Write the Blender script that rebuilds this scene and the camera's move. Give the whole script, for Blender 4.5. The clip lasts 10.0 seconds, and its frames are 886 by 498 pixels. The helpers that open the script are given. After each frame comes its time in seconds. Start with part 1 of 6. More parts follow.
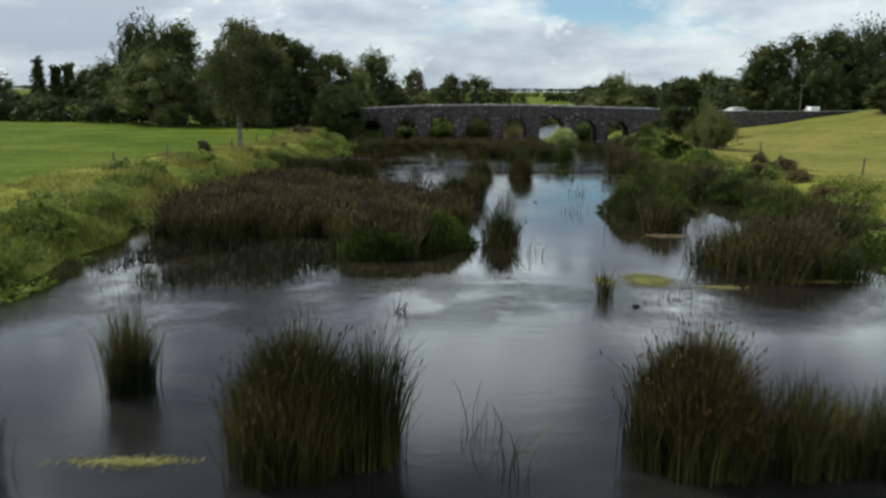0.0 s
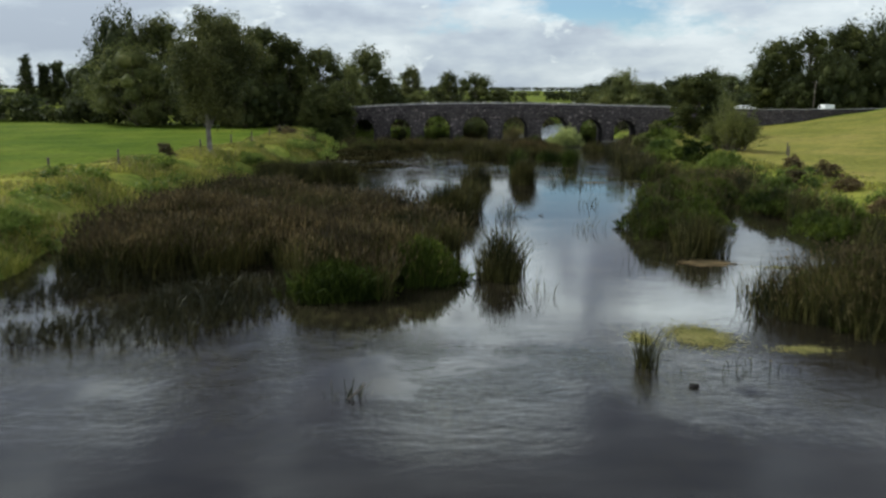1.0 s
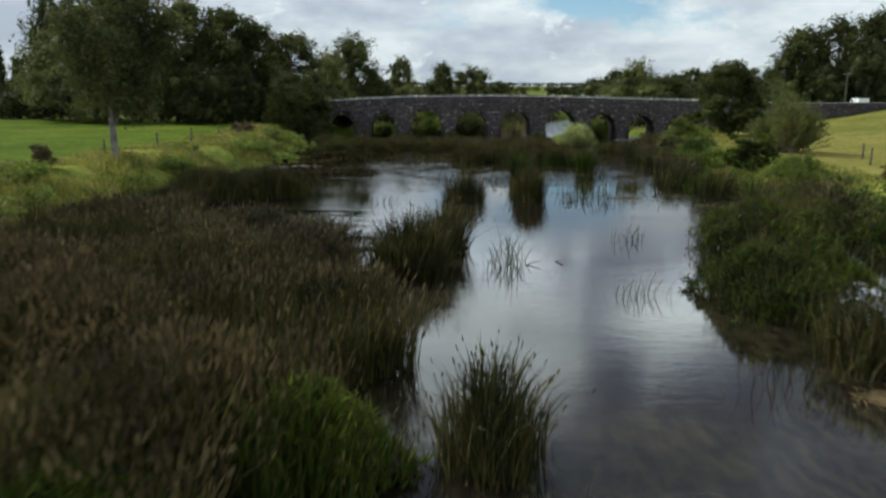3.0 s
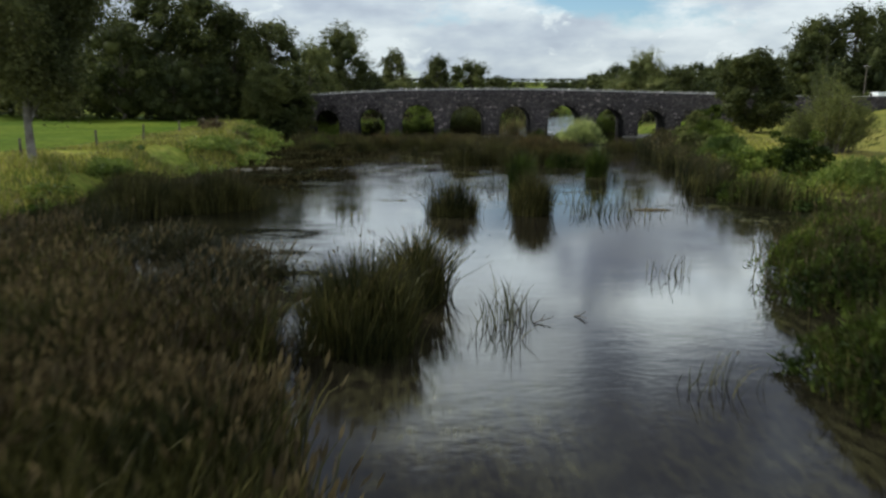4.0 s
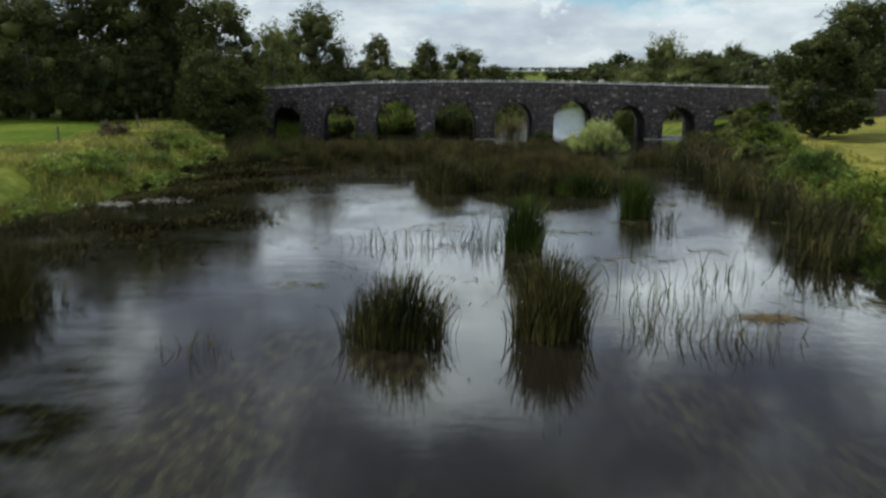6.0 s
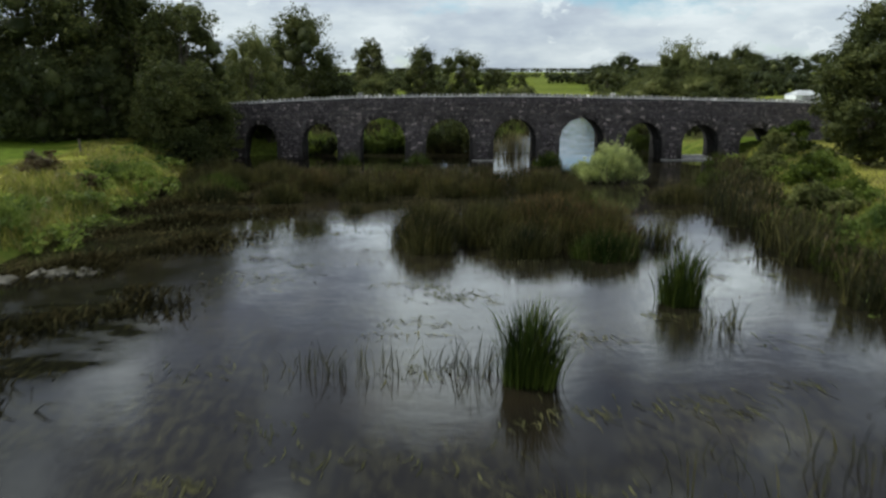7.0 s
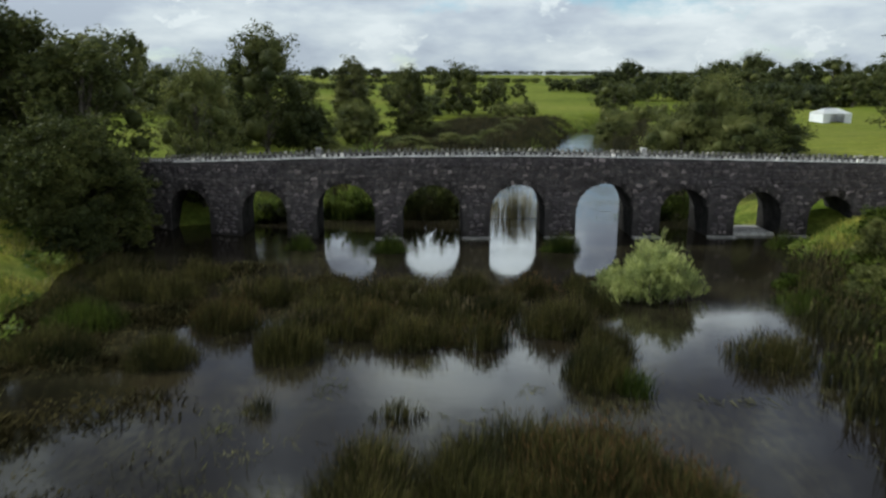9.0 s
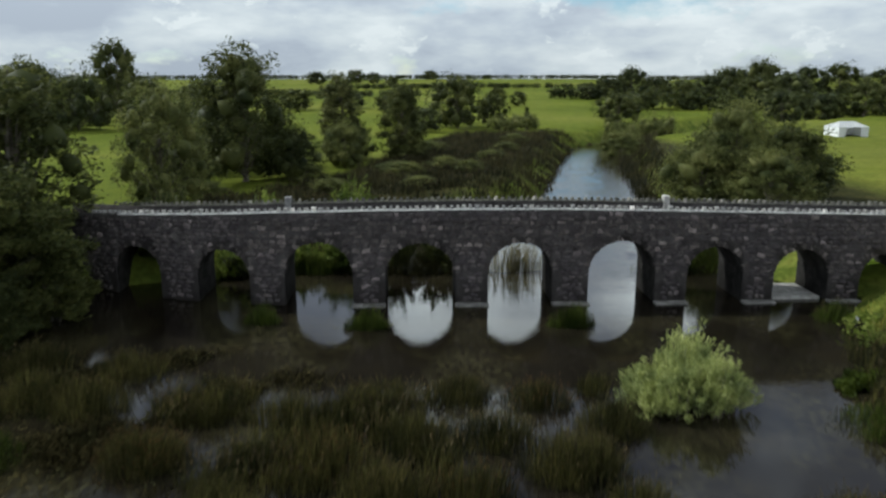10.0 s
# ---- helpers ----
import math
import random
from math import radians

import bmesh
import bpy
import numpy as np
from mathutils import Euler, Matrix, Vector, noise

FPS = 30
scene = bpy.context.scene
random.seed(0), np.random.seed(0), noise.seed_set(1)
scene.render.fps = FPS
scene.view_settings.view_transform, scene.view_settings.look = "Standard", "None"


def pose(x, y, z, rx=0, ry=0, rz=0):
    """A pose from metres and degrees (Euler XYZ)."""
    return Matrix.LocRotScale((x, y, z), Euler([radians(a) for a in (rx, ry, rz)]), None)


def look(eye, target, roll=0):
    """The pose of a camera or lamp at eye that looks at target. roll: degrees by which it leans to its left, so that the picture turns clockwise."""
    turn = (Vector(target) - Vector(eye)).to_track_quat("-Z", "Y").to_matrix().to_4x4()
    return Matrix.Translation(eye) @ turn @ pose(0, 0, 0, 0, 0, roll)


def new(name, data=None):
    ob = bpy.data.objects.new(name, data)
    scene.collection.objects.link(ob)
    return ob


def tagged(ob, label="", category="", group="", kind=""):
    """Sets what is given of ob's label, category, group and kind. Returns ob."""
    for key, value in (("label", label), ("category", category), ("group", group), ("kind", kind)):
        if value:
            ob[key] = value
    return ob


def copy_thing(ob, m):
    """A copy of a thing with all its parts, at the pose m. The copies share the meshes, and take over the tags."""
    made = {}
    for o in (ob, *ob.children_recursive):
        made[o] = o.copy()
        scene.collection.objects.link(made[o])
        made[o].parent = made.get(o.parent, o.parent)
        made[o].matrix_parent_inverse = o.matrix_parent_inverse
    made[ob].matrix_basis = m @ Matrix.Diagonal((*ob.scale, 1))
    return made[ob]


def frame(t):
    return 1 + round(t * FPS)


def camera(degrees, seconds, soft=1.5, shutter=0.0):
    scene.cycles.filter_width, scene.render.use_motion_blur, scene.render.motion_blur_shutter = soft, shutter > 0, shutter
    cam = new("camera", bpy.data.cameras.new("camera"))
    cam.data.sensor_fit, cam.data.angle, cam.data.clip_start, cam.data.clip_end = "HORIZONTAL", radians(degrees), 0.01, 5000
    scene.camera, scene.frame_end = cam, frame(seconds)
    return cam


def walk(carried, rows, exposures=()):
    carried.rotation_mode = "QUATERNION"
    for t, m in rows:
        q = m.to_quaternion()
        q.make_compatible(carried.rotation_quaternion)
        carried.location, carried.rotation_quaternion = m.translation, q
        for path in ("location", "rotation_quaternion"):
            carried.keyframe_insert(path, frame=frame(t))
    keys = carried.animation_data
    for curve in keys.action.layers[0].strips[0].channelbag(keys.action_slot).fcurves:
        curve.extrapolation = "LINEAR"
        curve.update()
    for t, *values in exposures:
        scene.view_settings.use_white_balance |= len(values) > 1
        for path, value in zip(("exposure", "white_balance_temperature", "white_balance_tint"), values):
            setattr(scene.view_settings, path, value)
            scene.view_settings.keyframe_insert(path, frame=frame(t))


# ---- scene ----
cam = camera(62.6, 10.0, soft=2.5, shutter=0.5)
PATH = [
    (0, (-0.138, 1.39, 6.365), (-0.086, 3.347, 5.969), 0.3),
    (0.5, (0.194, 4.67, 6.279), (0.247, 6.628, 5.882), 0.2),
    (1, (0.631, 8.546, 6.187), (0.683, 10.503, 5.789), 0.2),
    (1.5, (1.013, 11.993, 6.092), (1.065, 13.95, 5.693), 0.2),
    (2, (1.497, 15.794, 5.995), (1.55, 17.751, 5.592), 0.1),
    (2.5, (1.902, 19.451, 5.825), (1.955, 21.407, 5.420), 0.2),
    (4, (3.248, 31.209, 5.331), (3.304, 33.162, 4.914), 0.1),
    (4.5, (3.753, 35.177, 5.125), (3.809, 37.129, 4.702), 0),
    (5, (4.206, 39.16, 5.085), (4.264, 41.111, 4.656), 0.1),
    (6.3, (5.528, 50.214, 6.124), (5.591, 52.16, 5.677), 0.1),
    (6.5, (5.779, 52.067, 6.364), (5.839, 54.014, 5.922), 0.1),
    (7, (6.229, 56.188, 7.083), (6.288, 58.135, 6.637), 0),
    (7.5, (6.671, 60.362, 7.919), (6.732, 62.308, 7.470), 0.1),
    (8, (7.182, 64.549, 8.884), (7.242, 66.495, 8.435), 0.1),
    (8.5, (7.536, 68.813, 9.887), (7.6, 70.759, 9.437), 0.1),
    (9, (7.93, 72.883, 10.943), (7.994, 74.829, 10.493), 0.1),
    (9.5, (8.322, 76.998, 12.057), (8.387, 78.944, 11.607), 0.1),
    (10, (8.821, 81.135, 13.186), (8.885, 83.081, 12.740), 0),
]
walk(cam, [(t, look(eye, target, roll)) for t, eye, target, roll in PATH], [(0, 0.0, 5940, 2), (10, 0.0, 5940, 2)])

# ---- world and light ----
SUN_DIR = Vector((-0.80, 0.38, 0.80)).normalized()
SUN_ELEV = math.asin(SUN_DIR.z)
SUN_ROT = math.atan2(SUN_DIR.x, SUN_DIR.y)

world = bpy.data.worlds.new("sky")
scene.world = world
world.use_nodes = True
wn, wl = world.node_tree.nodes, world.node_tree.links
wn.clear()


def wnode(kind, **props):
    n = wn.new(kind)
    for k, v in props.items():
        n.inputs[k].default_value = v
    return n


w_out = wn.new("ShaderNodeOutputWorld")
sky = wn.new("ShaderNodeTexSky")
sky.sky_type = "NISHITA"
sky.sun_disc = False
sky.sun_elevation = SUN_ELEV
sky.sun_rotation = SUN_ROT
sky.air_density, sky.dust_density, sky.ozone_density = 1.0, 0.05, 2.2
bg_sky = wnode("ShaderNodeBackground", Strength=0.105)
wl.new(sky.outputs[0], bg_sky.inputs["Color"])
tc = wn.new("ShaderNodeTexCoord")


def cloud_noise(scale, detail, rough, shift, tall=2.4):
    m = wn.new("ShaderNodeMapping")
    m.inputs["Location"].default_value = shift
    m.inputs["Scale"].default_value = (1, 1, tall)
    wl.new(tc.outputs["Generated"], m.inputs["Vector"])
    n = wnode("ShaderNodeTexNoise", Scale=scale, Detail=detail, Roughness=rough)
    wl.new(m.outputs[0], n.inputs["Vector"])
    return n


def wramp(src, stops):
    r = wn.new("ShaderNodeValToRGB")
    while len(r.color_ramp.elements) < len(stops):
        r.color_ramp.elements.new(0.5)
    for e, (p, c) in zip(r.color_ramp.elements, stops):
        e.position, e.color = p, (*c, 1)
    wl.new(src, r.inputs[0])
    return r


cover = wramp(cloud_noise(4.2, 8, 0.6, (-4.84, 6.31, 0.91), 2.2).outputs["Fac"], [(0.34, (0, 0, 0)), (0.45, (1, 1, 1))])
billow = wn.new("ShaderNodeMath")
billow.operation = "MULTIPLY_ADD"
billow.inputs[1].default_value = 0.5
puff_at = wnode("ShaderNodeMapping")
puff_at.inputs["Scale"].default_value = (1, 1, 1.7)
wl.new(tc.outputs["Generated"], puff_at.inputs["Vector"])
ruffle = wnode("ShaderNodeTexNoise", Scale=26.0, Detail=5, Roughness=0.6)
wl.new(puff_at.outputs[0], ruffle.inputs["Vector"])
puff_mix = wn.new("ShaderNodeMix")
puff_mix.data_type, puff_mix.blend_type = "RGBA", "LINEAR_LIGHT"
puff_mix.inputs[0].default_value = 0.035
wl.new(puff_at.outputs[0], puff_mix.inputs[6])
wl.new(ruffle.outputs["Color"], puff_mix.inputs[7])
puff = wn.new("ShaderNodeTexVoronoi")
puff.feature = "SMOOTH_F1"
for key, v in (("Scale", 11.0), ("Detail", 2.5), ("Roughness", 0.6), ("Lacunarity", 2.3), ("Smoothness", 0.35)):
    puff.inputs[key].default_value = v
wl.new(puff_mix.outputs[2], puff.inputs["Vector"])
heap = wnode("ShaderNodeMapRange")
for key, v in (("From Min", 0.05), ("From Max", 0.75), ("To Min", 1.05), ("To Max", 0.15)):
    heap.inputs[key].default_value = v
wl.new(puff.outputs["Distance"], heap.inputs[0])
wl.new(heap.outputs[0], billow.inputs[0])
wl.new(cloud_noise(5.0, 8, 0.55, (3.71, -2.19, -3.48), 3.0).outputs["Fac"], billow.inputs[2])
body = wramp(billow.outputs[0], [(0.47, (0.64, 0.67, 0.75)), (0.55, (0.76, 0.79, 0.85)), (0.62, (0.90, 0.92, 0.94)), (0.72, (1.09, 1.09, 1.08))])
sep = wn.new("ShaderNodeSeparateXYZ")
wl.new(tc.outputs["Generated"], sep.inputs[0])
lift = wramp(sep.outputs[2], [(0.0, (0.66, 0.67, 0.68)), (0.05, (0.72, 0.73, 0.74)), (0.12, (0.81, 0.81, 0.81)), (0.25, (1.12, 1.12, 1.12)), (0.46, (0.90, 0.90, 0.92)), (0.8, (0.52, 0.52, 0.54))])
mass = wramp(cloud_noise(3.6, 6, 0.52, (0.39, 4.7, -4.77), 1.0).outputs["Fac"], [(0.41, (0.40, 0.41, 0.50)), (0.475, (0.74, 0.76, 0.85)), (0.515, (1.50, 1.50, 1.50)), (0.58, (2.35, 2.35, 2.3))])
overhead = wramp(sep.outputs[2], [(0.12, (0, 0, 0)), (0.22, (1, 1, 1))])


def wmix(fac, a, b, mode="MIX"):
    x = wn.new("ShaderNodeMix")
    x.data_type, x.blend_type = "RGBA", mode
    for sock, v in ((x.inputs[0], fac), (x.inputs[6], a), (x.inputs[7], b)):
        if isinstance(v, float):
            sock.default_value = v
        else:
            wl.new(v, sock)
    return x.outputs[2]


towers = wmix(overhead.outputs[0], body.outputs[0], wmix(0.7, mass.outputs[0], wmix(1.0, mass.outputs[0], body.outputs[0], "MULTIPLY")))
bg_cloud = wn.new("ShaderNodeBackground")
wl.new(lift.outputs[0], bg_cloud.inputs["Strength"])
wl.new(towers, bg_cloud.inputs["Color"])
sky_mix = wn.new("ShaderNodeMixShader")
wl.new(wmix(1.0, cover.outputs[0], overhead.outputs[0], "LIGHTEN"), sky_mix.inputs[0])
wl.new(bg_sky.outputs[0], sky_mix.inputs[1])
wl.new(bg_cloud.outputs[0], sky_mix.inputs[2])
wl.new(sky_mix.outputs[0], w_out.inputs[0])

sun_data = bpy.data.lights.new("sun", "SUN")
sun_data.energy, sun_data.angle, sun_data.color = 3.6, radians(0.6), (1.0, 0.96, 0.89)
sun_ob = new("sun", sun_data)
sun_ob.matrix_world = look((0, 0, 60), Vector((0, 0, 60)) - SUN_DIR)

# ---- materials ----


class Nodes:
    """A small wrapper to chain shader nodes."""

    def __init__(self, name):
        self.m = bpy.data.materials.new(name)
        self.m.use_nodes = True
        self.n, self.l = self.m.node_tree.nodes, self.m.node_tree.links
        self.bsdf = self.n["Principled BSDF"]
        self.out = self.n["Material Output"]
        self.geo = self.n.new("ShaderNodeNewGeometry")

    def link(self, a, b):
        self.l.new(a, b)

    def noise(self, scale, detail=5, rough=0.55, stretch=None):
        t = self.n.new("ShaderNodeTexNoise")
        t.inputs["Scale"].default_value = scale
        t.inputs["Detail"].default_value = detail
        t.inputs["Roughness"].default_value = rough
        if stretch:
            mp = self.n.new("ShaderNodeMapping")
            mp.inputs["Scale"].default_value = stretch
            self.link(self.geo.outputs["Position"], mp.inputs["Vector"])
            self.link(mp.outputs[0], t.inputs["Vector"])
        else:
            self.link(self.geo.outputs["Position"], t.inputs["Vector"])
        return t.outputs["Fac"]

    def ramp(self, src, stops):
        r = self.n.new("ShaderNodeValToRGB")
        while len(r.color_ramp.elements) < len(stops):
            r.color_ramp.elements.new(0.5)
        for e, (p, c) in zip(r.color_ramp.elements, stops):
            e.position = p
            e.color = (*c, 1) if len(c) == 3 else c
        self.link(src, r.inputs[0])
        return r.outputs[0]

    def mix(self, fac, a, b, mode="MIX"):
        x = self.n.new("ShaderNodeMix")
        x.data_type, x.blend_type = "RGBA", mode
        for sock, v in ((x.inputs[0], fac), (x.inputs[6], a), (x.inputs[7], b)):
            if isinstance(v, (int, float)):
                sock.default_value = v
            elif isinstance(v, tuple):
                sock.default_value = (*v, 1)
            else:
                self.link(v, sock)
        return x.outputs[2]

    def grey(self, src, lo, hi):
        r = self.n.new("ShaderNodeMapRange")
        r.inputs["To Min"].default_value, r.inputs["To Max"].default_value = lo, hi
        self.link(src, r.inputs[0])
        return r.outputs[0]

    def bump(self, src, strength, distance):
        b = self.n.new("ShaderNodeBump")
        b.inputs["Distance"].default_value = distance
        if isinstance(strength, (int, float)):
            b.inputs["Strength"].default_value = strength
        else:
            self.link(strength, b.inputs["Strength"])
        self.link(src, b.inputs["Height"])
        self.link(b.outputs[0], self.bsdf.inputs["Normal"])

    def done(self, color, rough=0.85, spec=0.02):
        self.link(color, self.bsdf.inputs["Base Color"])
        self.bsdf.inputs["Roughness"].default_value = rough
        self.bsdf.inputs["Specular IOR Level"].default_value = spec
        return self.m


def foliage(name, dark, mid, light, thin=0.28, patch=0.35, low=(0.5, 0.55, 0.5), high=(1.36, 1.3, 1.12), gloss=0.14):
    """Leaves or blades: colour varies from piece to piece and in soft patches; light passes through."""
    k = Nodes(name)
    per = k.ramp(k.geo.outputs["Random Per Island"], [(0.0, dark), (0.5, mid), (1.0, light)])
    soft = k.ramp(k.noise(patch, 4), [(0.34, low), (0.66, high)])
    col = k.mix(1.0, per, soft, "MULTIPLY")
    k.done(col, 0.6, gloss)
    tr = k.n.new("ShaderNodeBsdfTranslucent")
    k.link(col, tr.inputs["Color"])
    ms = k.n.new("ShaderNodeMixShader")
    ms.inputs[0].default_value = thin
    k.link(k.bsdf.outputs[0], ms.inputs[1])
    k.link(tr.outputs[0], ms.inputs[2])
    k.link(ms.outputs[0], k.out.inputs[0])
    return k.m


def surface(name, a, b, c, scale, rough=0.9, bump=0.4, dist=0.03, fine=None, by_object=False):
    """Ground, stone or timber: three tones at two scales, with relief."""
    k = Nodes(name)
    big = k.ramp(k.noise(scale, 6), [(0.28, a), (0.5, b), (0.74, c)])
    fn = k.noise(fine or scale * 9, 5)
    col = k.mix(1.0, big, k.ramp(fn, [(0.25, (0.6, 0.6, 0.6)), (0.75, (1.3, 1.3, 1.3))]), "MULTIPLY")
    if by_object:
        oi = k.n.new("ShaderNodeObjectInfo")
        col = k.mix(1.0, col, k.ramp(oi.outputs["Random"], [(0, (0.6, 0.6, 0.62)), (0.82, (1.0, 0.98, 0.96)), (0.93, (1.5, 1.46, 1.42)), (1, (2.2, 2.1, 2.05))]), "MULTIPLY")
    k.bump(fn, bump, dist)
    return k.done(col, rough)


M = {}
M["reed"] = foliage("reed_blade", (0.018, 0.021, 0.009), (0.043, 0.047, 0.018), (0.112, 0.106, 0.044), 0.24, 0.55, (0.30, 0.34, 0.30), (1.5, 1.32, 1.0), 0.08)
M["reed_green"] = foliage("young_reed", (0.020, 0.032, 0.008), (0.044, 0.065, 0.014), (0.093, 0.112, 0.029), 0.28, 0.55, (0.30, 0.36, 0.28), (1.45, 1.4, 0.95), 0.08)
M["plume"] = foliage("seed_head", (0.038, 0.030, 0.016), (0.070, 0.055, 0.028), (0.134, 0.106, 0.056), 0.18, 0.5, (0.45, 0.45, 0.45), (1.4, 1.3, 1.1))
M["dry_blade"] = foliage("dry_blade", (0.12, 0.10, 0.045), (0.20, 0.17, 0.08), (0.30, 0.26, 0.14), 0.2)
M["weed"] = foliage("bank_weed", (0.078, 0.111, 0.022), (0.141, 0.181, 0.044), (0.229, 0.259, 0.092), 0.45, 0.4, (0.30, 0.38, 0.28), (1.45, 1.4, 0.95))
M["lush"] = foliage("lush_leaf", (0.026, 0.040, 0.008), (0.053, 0.074, 0.014), (0.105, 0.128, 0.030), 0.40, 0.5, (0.28, 0.34, 0.26), (1.6, 1.55, 0.95), 0.1)
M["tall_grass"] = foliage("tall_grass", (0.13, 0.150, 0.026), (0.235, 0.240, 0.050), (0.38, 0.34, 0.10), 0.35, 0.3)
M["leaf"] = foliage("tree_leaf", (0.032, 0.041, 0.013), (0.067, 0.077, 0.023), (0.119, 0.126, 0.043), 0.36, 0.25)
M["leaf_light"] = foliage("birch_leaf", (0.046, 0.053, 0.018), (0.086, 0.093, 0.033), (0.145, 0.148, 0.058), 0.34, 0.3)
M["leaf_willow"] = foliage("willow_leaf", (0.071, 0.083, 0.025), (0.126, 0.138, 0.046), (0.190, 0.194, 0.078), 0.45, 0.4)
# Pale willow green, with the sun's highlights put into the lighter tones.
M["leaf_pale"] = foliage("sunlit_pale_leaf", (0.18, 0.21, 0.07), (0.33, 0.37, 0.14), (0.50, 0.53, 0.25), 0.42, 0.8)
M["marsh"] = foliage("marsh_blade", (0.014, 0.015, 0.007), (0.030, 0.029, 0.012), (0.066, 0.058, 0.026), 0.2, 0.15)
M["rust"] = foliage("rusty_head", (0.055, 0.030, 0.014), (0.100, 0.055, 0.024), (0.15, 0.088, 0.04), 0.15)
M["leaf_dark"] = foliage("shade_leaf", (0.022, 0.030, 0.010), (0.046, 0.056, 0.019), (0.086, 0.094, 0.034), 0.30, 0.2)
M["dock"] = foliage("dock_leaf", (0.07, 0.042, 0.024), (0.115, 0.078, 0.042), (0.14, 0.13, 0.05), 0.2)
M["grey_bark"] = surface("grey_bark", (0.10, 0.09, 0.075), (0.17, 0.155, 0.13), (0.27, 0.25, 0.22), 2.2)
M["bark"] = surface("bark", (0.06, 0.05, 0.04), (0.11, 0.095, 0.075), (0.20, 0.18, 0.15), 1.6)
M["post"] = surface("weathered_post", (0.07, 0.06, 0.05), (0.12, 0.10, 0.085), (0.18, 0.16, 0.13), 3.0)
M["stone"] = surface("limestone_rubble", (0.062, 0.053, 0.052), (0.098, 0.085, 0.081), (0.159, 0.141, 0.134), 2.2, 0.92, 0.6, 0.03, by_object=True)
M["mortar"] = surface("lime_mortar", (0.036, 0.032, 0.031), (0.059, 0.053, 0.051), (0.090, 0.081, 0.077), 1.2, 0.95, 0.5, 0.03)
# Shade under the arches is put into this dark, wet stone colour.
M["soffit"] = surface("shaded_vault_stone", (0.018, 0.017, 0.016), (0.032, 0.030, 0.028), (0.055, 0.051, 0.047), 1.4, 0.95, 0.6, 0.05)
M["footing"] = surface("worn_footing", (0.10, 0.095, 0.085), (0.19, 0.18, 0.165), (0.34, 0.32, 0.30), 1.8, 0.85, 0.6, 0.03)
M["cope"] = surface("coping_stone", (0.20, 0.19, 0.18), (0.36, 0.35, 0.33), (0.52, 0.51, 0.48), 3.0, 0.9, 0.5, 0.02, by_object=True)
# Darker coping tones for the cap and stones of the far parapet.
M["dark_cope"] = surface("darker_coping", (0.085, 0.085, 0.07), (0.15, 0.145, 0.125), (0.27, 0.26, 0.23), 2.6, 0.9, 0.5, 0.02, by_object=True)
# Pale stone; the white of the sunlit parapet top is put into its colour.
M["cap"] = surface("parapet_cap", (0.34, 0.33, 0.315), (0.52, 0.51, 0.485), (0.68, 0.67, 0.64), 1.1, 0.9, 0.5, 0.02)
M["road"] = surface("asphalt", (0.045, 0.045, 0.047), (0.06, 0.06, 0.06), (0.08, 0.08, 0.078), 1.0, 0.9, 0.2, 0.01)
M["sunk_weed"] = foliage("sunken_weed", (0.014, 0.012, 0.006), (0.030, 0.025, 0.012), (0.058, 0.050, 0.024), 0.0, 0.5)

M["dead_reed"] = foliage("dead_reed", (0.06, 0.042, 0.022), (0.12, 0.085, 0.045), (0.20, 0.15, 0.085), 0.1)
M["streamer"] = foliage("streaming_weed", (0.036, 0.036, 0.018), (0.070, 0.068, 0.035), (0.14, 0.134, 0.068), 0.05)
for key in ("sunk_weed", "streamer"):
    M[key].node_tree.nodes["Principled BSDF"].inputs["Specular IOR Level"].default_value = 0.0
M["algae"] = surface("floating_algae", (0.09, 0.092, 0.028), (0.165, 0.150, 0.050), (0.24, 0.21, 0.085), 1.5, 0.7, 0.5, 0.02)
M["rubble"] = surface("wet_rubble", (0.07, 0.06, 0.045), (0.13, 0.12, 0.095), (0.22, 0.20, 0.165), 2.5, 0.8)
M["canvas"] = surface("white_canvas", (0.72, 0.72, 0.72), (0.80, 0.80, 0.80), (0.84, 0.84, 0.84), 0.6, 0.7, 0.1, 0.01)
M["white_paint"] = surface("white_paint", (0.72, 0.72, 0.72), (0.80, 0.80, 0.80), (0.82, 0.82, 0.82), 1.0, 0.35, 0.02, 0.002)
M["dark_glass"] = surface("dark_glass", (0.02, 0.022, 0.025), (0.025, 0.027, 0.03), (0.03, 0.032, 0.036), 1.0, 0.08, 0.0, 0.001)
M["tyre"] = surface("tyre_rubber", (0.018, 0.018, 0.018), (0.022, 0.022, 0.022), (0.028, 0.028, 0.028), 4.0, 0.8)

kw = Nodes("river_water")
depth = kw.ramp(kw.noise(0.16, 5), [(0.3, (0.006, 0.0045, 0.003)), (0.55, (0.011, 0.009, 0.006)), (0.75, (0.024, 0.018, 0.009))])
sunk = kw.mix(1.0, kw.ramp(kw.noise(0.22, 4, 0.6, (1.0, 0.6, 1)), [(0.44, (0, 0, 0)), (0.62, (1, 1, 1))]), kw.ramp(kw.noise(2.6, 6, 0.68, (1.6, 0.6, 1)), [(0.42, (0, 0, 0)), (0.60, (0.026, 0.024, 0.010)), (0.74, (0.048, 0.045, 0.017))]), "MULTIPLY")
depth = kw.mix(1.0, depth, sunk, "ADD")
still = kw.ramp(kw.noise(0.10, 3, 0.5, (0.7, 1.8, 1)), [(0.40, (0.018, 0.018, 0.018)), (0.68, (0.18, 0.18, 0.18))])
along = kw.n.new("ShaderNodeSeparateXYZ")
kw.link(kw.geo.outputs["Position"], along.inputs[0])
far_y = kw.grey(along.outputs[1], 0.0, 1.0)
far_y.node.inputs["From Max"].default_value = 130.0
